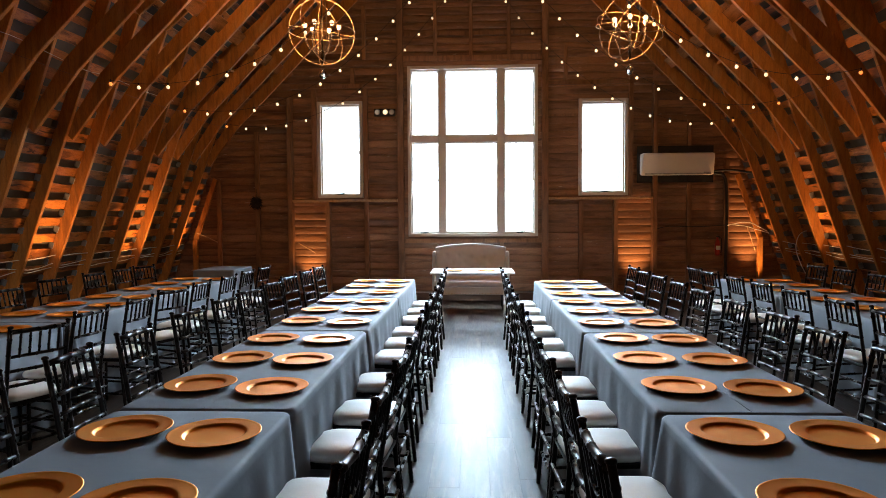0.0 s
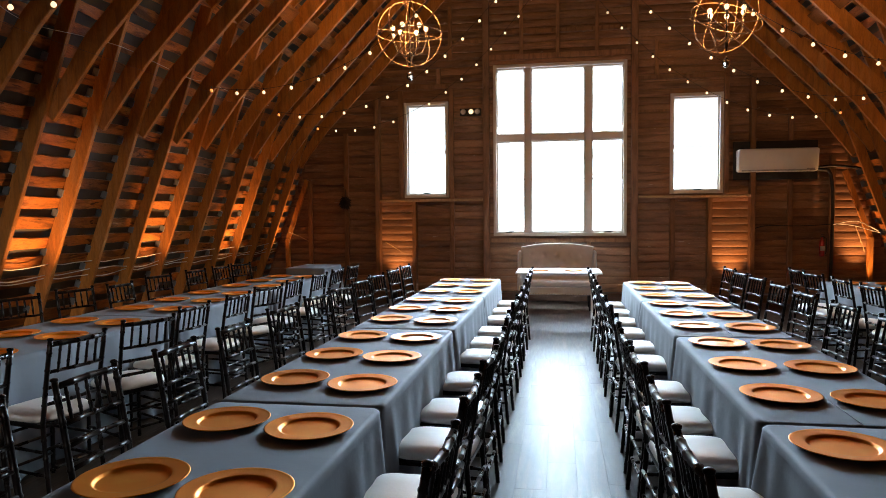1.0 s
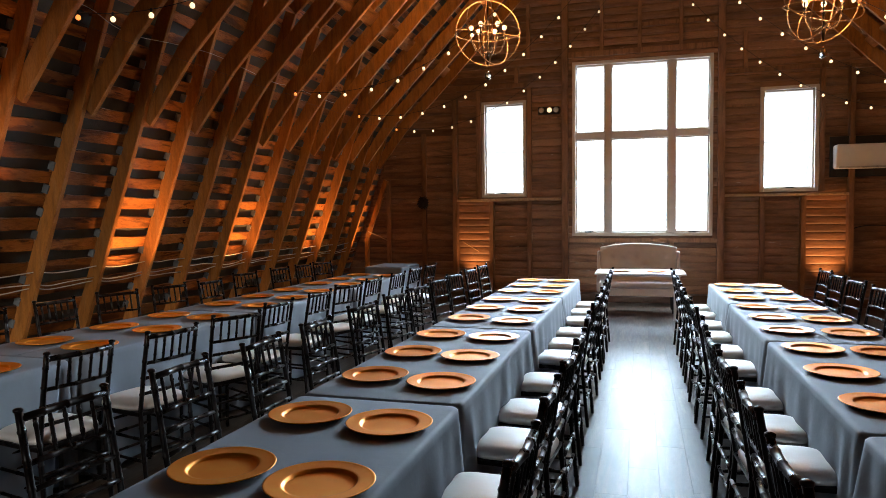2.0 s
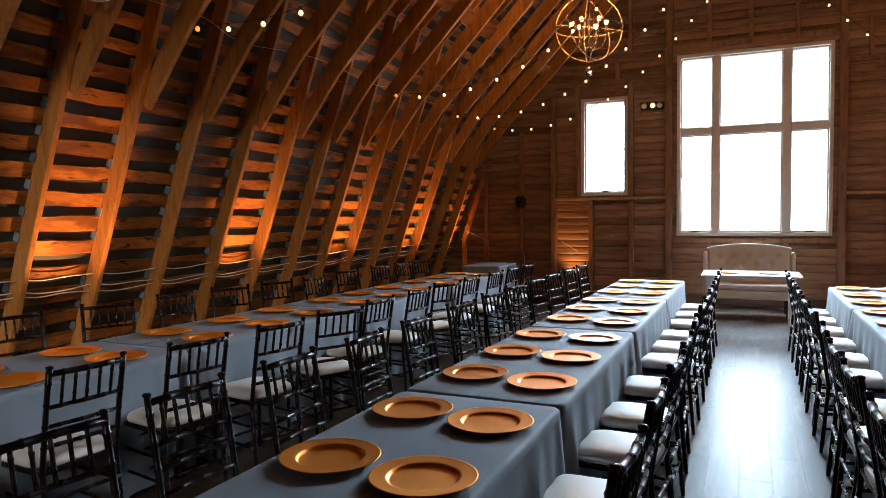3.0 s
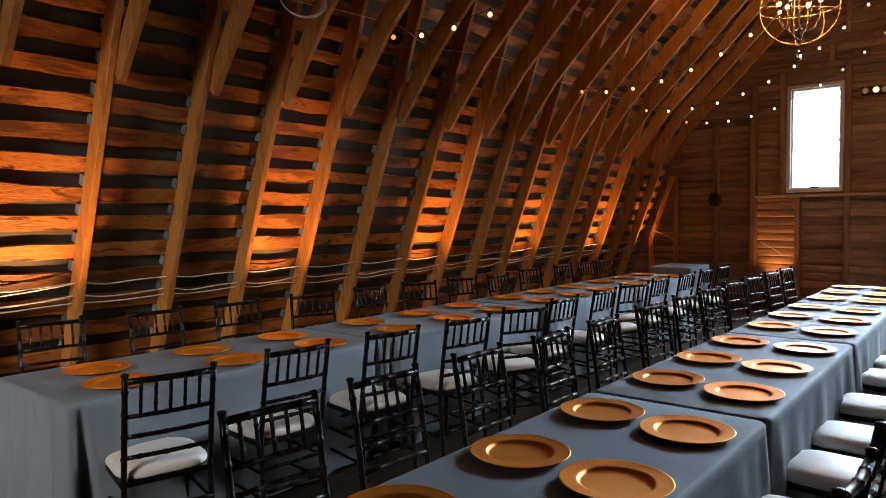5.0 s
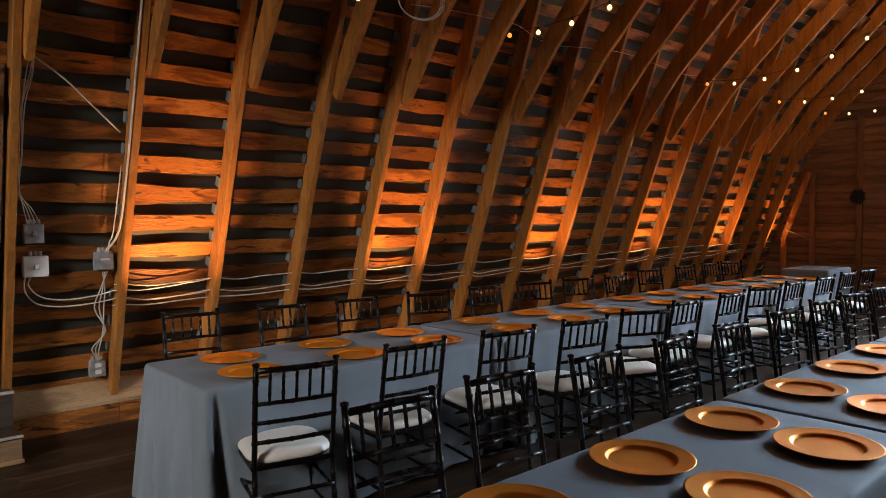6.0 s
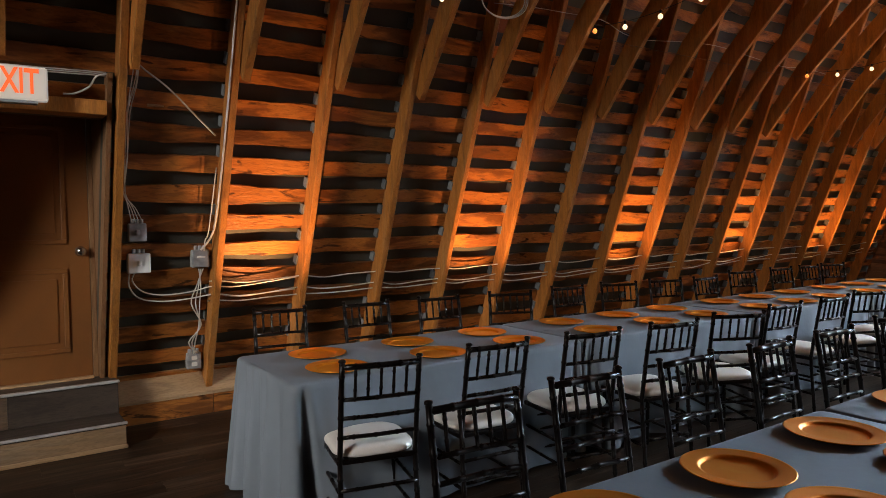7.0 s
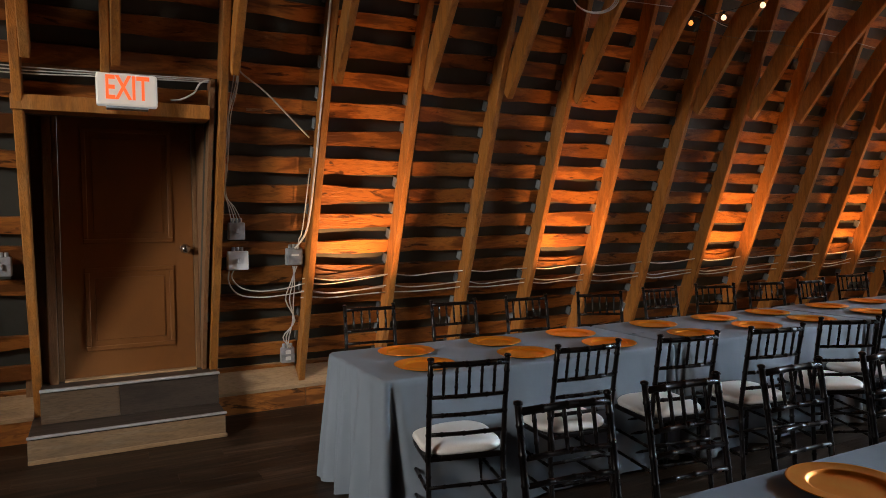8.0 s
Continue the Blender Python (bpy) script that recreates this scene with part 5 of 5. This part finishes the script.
fe.scale = (0.84, 0.84, 0.84)
em = thing("emergency_light", (-1.65, 12.86, 3.555), "black twin-head emergency light with lit lamps", "emergency light")
part("housing", box_bm(-0.20, 0.20, -0.03, 0.02, -0.07, 0.07, 0.012), BLACK, em)
for x in (-0.13, 0.02, 0.14):
    v, f = lathe_data([(0.02, 0), (0.052, 0.03), (0.055, 0.05)], 14)
    head = raw("lamp_head", [(a + x, -0.03 - c, b) for a, b, c in v], f, STEEL, em, "", True)
    v, f = lathe_data([(0.045, 0.051), (0.03, 0.058), (0.004, 0.06)], 14)
    raw("lamp_lens", [(a + x, -0.03 - c, b) for a, b, c in v], f, BULB if x == 0.02 else WHITE, head, "", True)
wr = thing("wreath", (-4.12, 12.76, 1.86), "dark dried wreath hung on a gable stud", "wreath")
chunks = []
wrr = random.Random(8)
for k in range(170):
    a, q = wrr.uniform(0, 6.28), wrr.uniform(0.02, 0.125)
    px, pz = q * math.cos(a), q * math.sin(a) * 1.15
    d = Vector((wrr.uniform(-1, 1), wrr.uniform(-0.6, 0.2), wrr.uniform(-1, 1))).normalized() * wrr.uniform(0.04, 0.085)
    e = Vector((-d.z, 0, d.x)).normalized() * 0.014
    p0 = Vector((px, wrr.uniform(-0.04, 0.03), pz))
    chunks.append(([tuple(p0 - d), tuple(p0 + e), tuple(p0 + d), tuple(p0 - e), tuple(p0 + Vector((0, -0.008, 0)))], [(0, 1, 4), (1, 2, 4), (2, 3, 4), (3, 0, 4), (0, 3, 2, 1)]))
raw("leaves", *joined(chunks), BLACK, wr)
wr.scale = (0.8, 1, 0.8)
v, f = tube_data([(0, 0.02, 0.1), (0, 0.02, 0.34)], 0.006, 6)
raw("hanger", v, f, WIRE, wr)

# ---------------- floor uplights ----------------
up0 = None


def make_uplight():
    u = thing("uplight", (0, 0, 0), "small black floor uplight shining amber up the boards", "uplight", "floor uplights along the walls")
    v, f = lathe_open([(0.0, 0.03), (0.05, 0.03), (0.055, 0.045), (0.055, 0.14), (0.050, 0.14), (0.046, 0.06), (0.0, 0.06)], 16)
    raw("can", v, f, BLACK, u, "", True)
    part("bracket", box_bm(-0.05, 0.05, -0.012, 0.012, 0.0, 0.03, 0.004), BLACK, u)
    return u


for side in (-1, 1):
    for uy in UP_Y:
        place = pose(5.12, 12.56, 0.0) if uy > 12 and side > 0 else pose(UP_X[side], uy, 0.0)
        if up0 is None:
            up0 = make_uplight()
            up0.matrix_world = place
        else:
            copy_thing(up0, place)
for ux in (-3.09, 3.04):
    copy_thing(up0, pose(ux, WALL_Y - 0.34, 0.0))

# ---------------- small leftovers ----------------
off = part("wood_offcut", box_bm(-0.012, 0.012, -0.055, 0.055, -0.010, 0.010, 0.003), LEDGE)
off.matrix_world = pose(*skin_point(0.93, 2.36, 0.158), 3, -20, 0)
tagged(off, "small pale wood offcut nailed to the sloping boards", "offcut")


def stick(a, b, label):
    v, f = tube_data([a, Vector(a).lerp(Vector(b), 0.5) + Vector((0, 0, 0.006)), b], [0.011, 0.013, 0.010], 6)
    tagged(raw("stick", v, f, LEDGE), label, "stick")


stick((-3.30, 12.70, 1.10), (-2.98, 12.74, 0.90), "thin pale stick leaning on the lit gable boards")
stick((5.07, 12.74, 1.36), (5.23, 12.74, 0.90), "thin pale stick leaning on the gable boards")
stick((-5.25, 12.66, 1.30), (-4.86, 12.70, 1.12), "thin pale stick wedged in the gable corner")

# pale wire hung loosely along the west rafters
cable("loose_wire", [(-4.45, y, z) for y, z in ((3.4, 3.30), (3.82, 3.335), (4.2, 3.35), (4.65, 3.36), (4.95, 3.28), (5.25, 3.262), (5.8, 3.32), (6.4, 3.36), (7.0, 3.33), (7.7, 3.295), (8.2, 3.333), (9.0, 3.31), (10.0, 3.33))], 0.0032, CABLE, "thin pale wire hung loosely behind the braces", cat="wire")

# wires in the gable corner
cable("cable", [(4.70, 12.72, 1.38), (4.9, 12.71, 1.43), (5.05, 12.7, 1.44), (5.15, 12.66, 1.41), (5.36, 12.55, 1.27)], 0.009, None, "pale loose cable in the gable corner")
cable("cable", [(4.72, 12.70, 1.40), (5.0, 12.68, 1.37), (5.18, 12.62, 1.31), (5.37, 12.5, 1.24)], 0.008, None, "pale loose cable in the gable corner")
cable("cable", [(5.37, 11.1, 1.31), (5.30, 11.1, 1.29), (5.23, 11.1, 1.21), (5.20, 11.1, 1.03), (5.27, 11.1, 0.80), (5.36, 11.1, 0.62)], 0.008, None, "pale loose cable hanging in a loop between two rafters")
cable("cable", [(3.38, 12.83, 1.27), (3.48, 12.83, 1.33), (3.7, 12.83, 1.37), (4.2, 12.82, 1.36), (4.7, 12.74, 1.39)], 0.009, WIRE, "dark cable stapled along the gable boards")
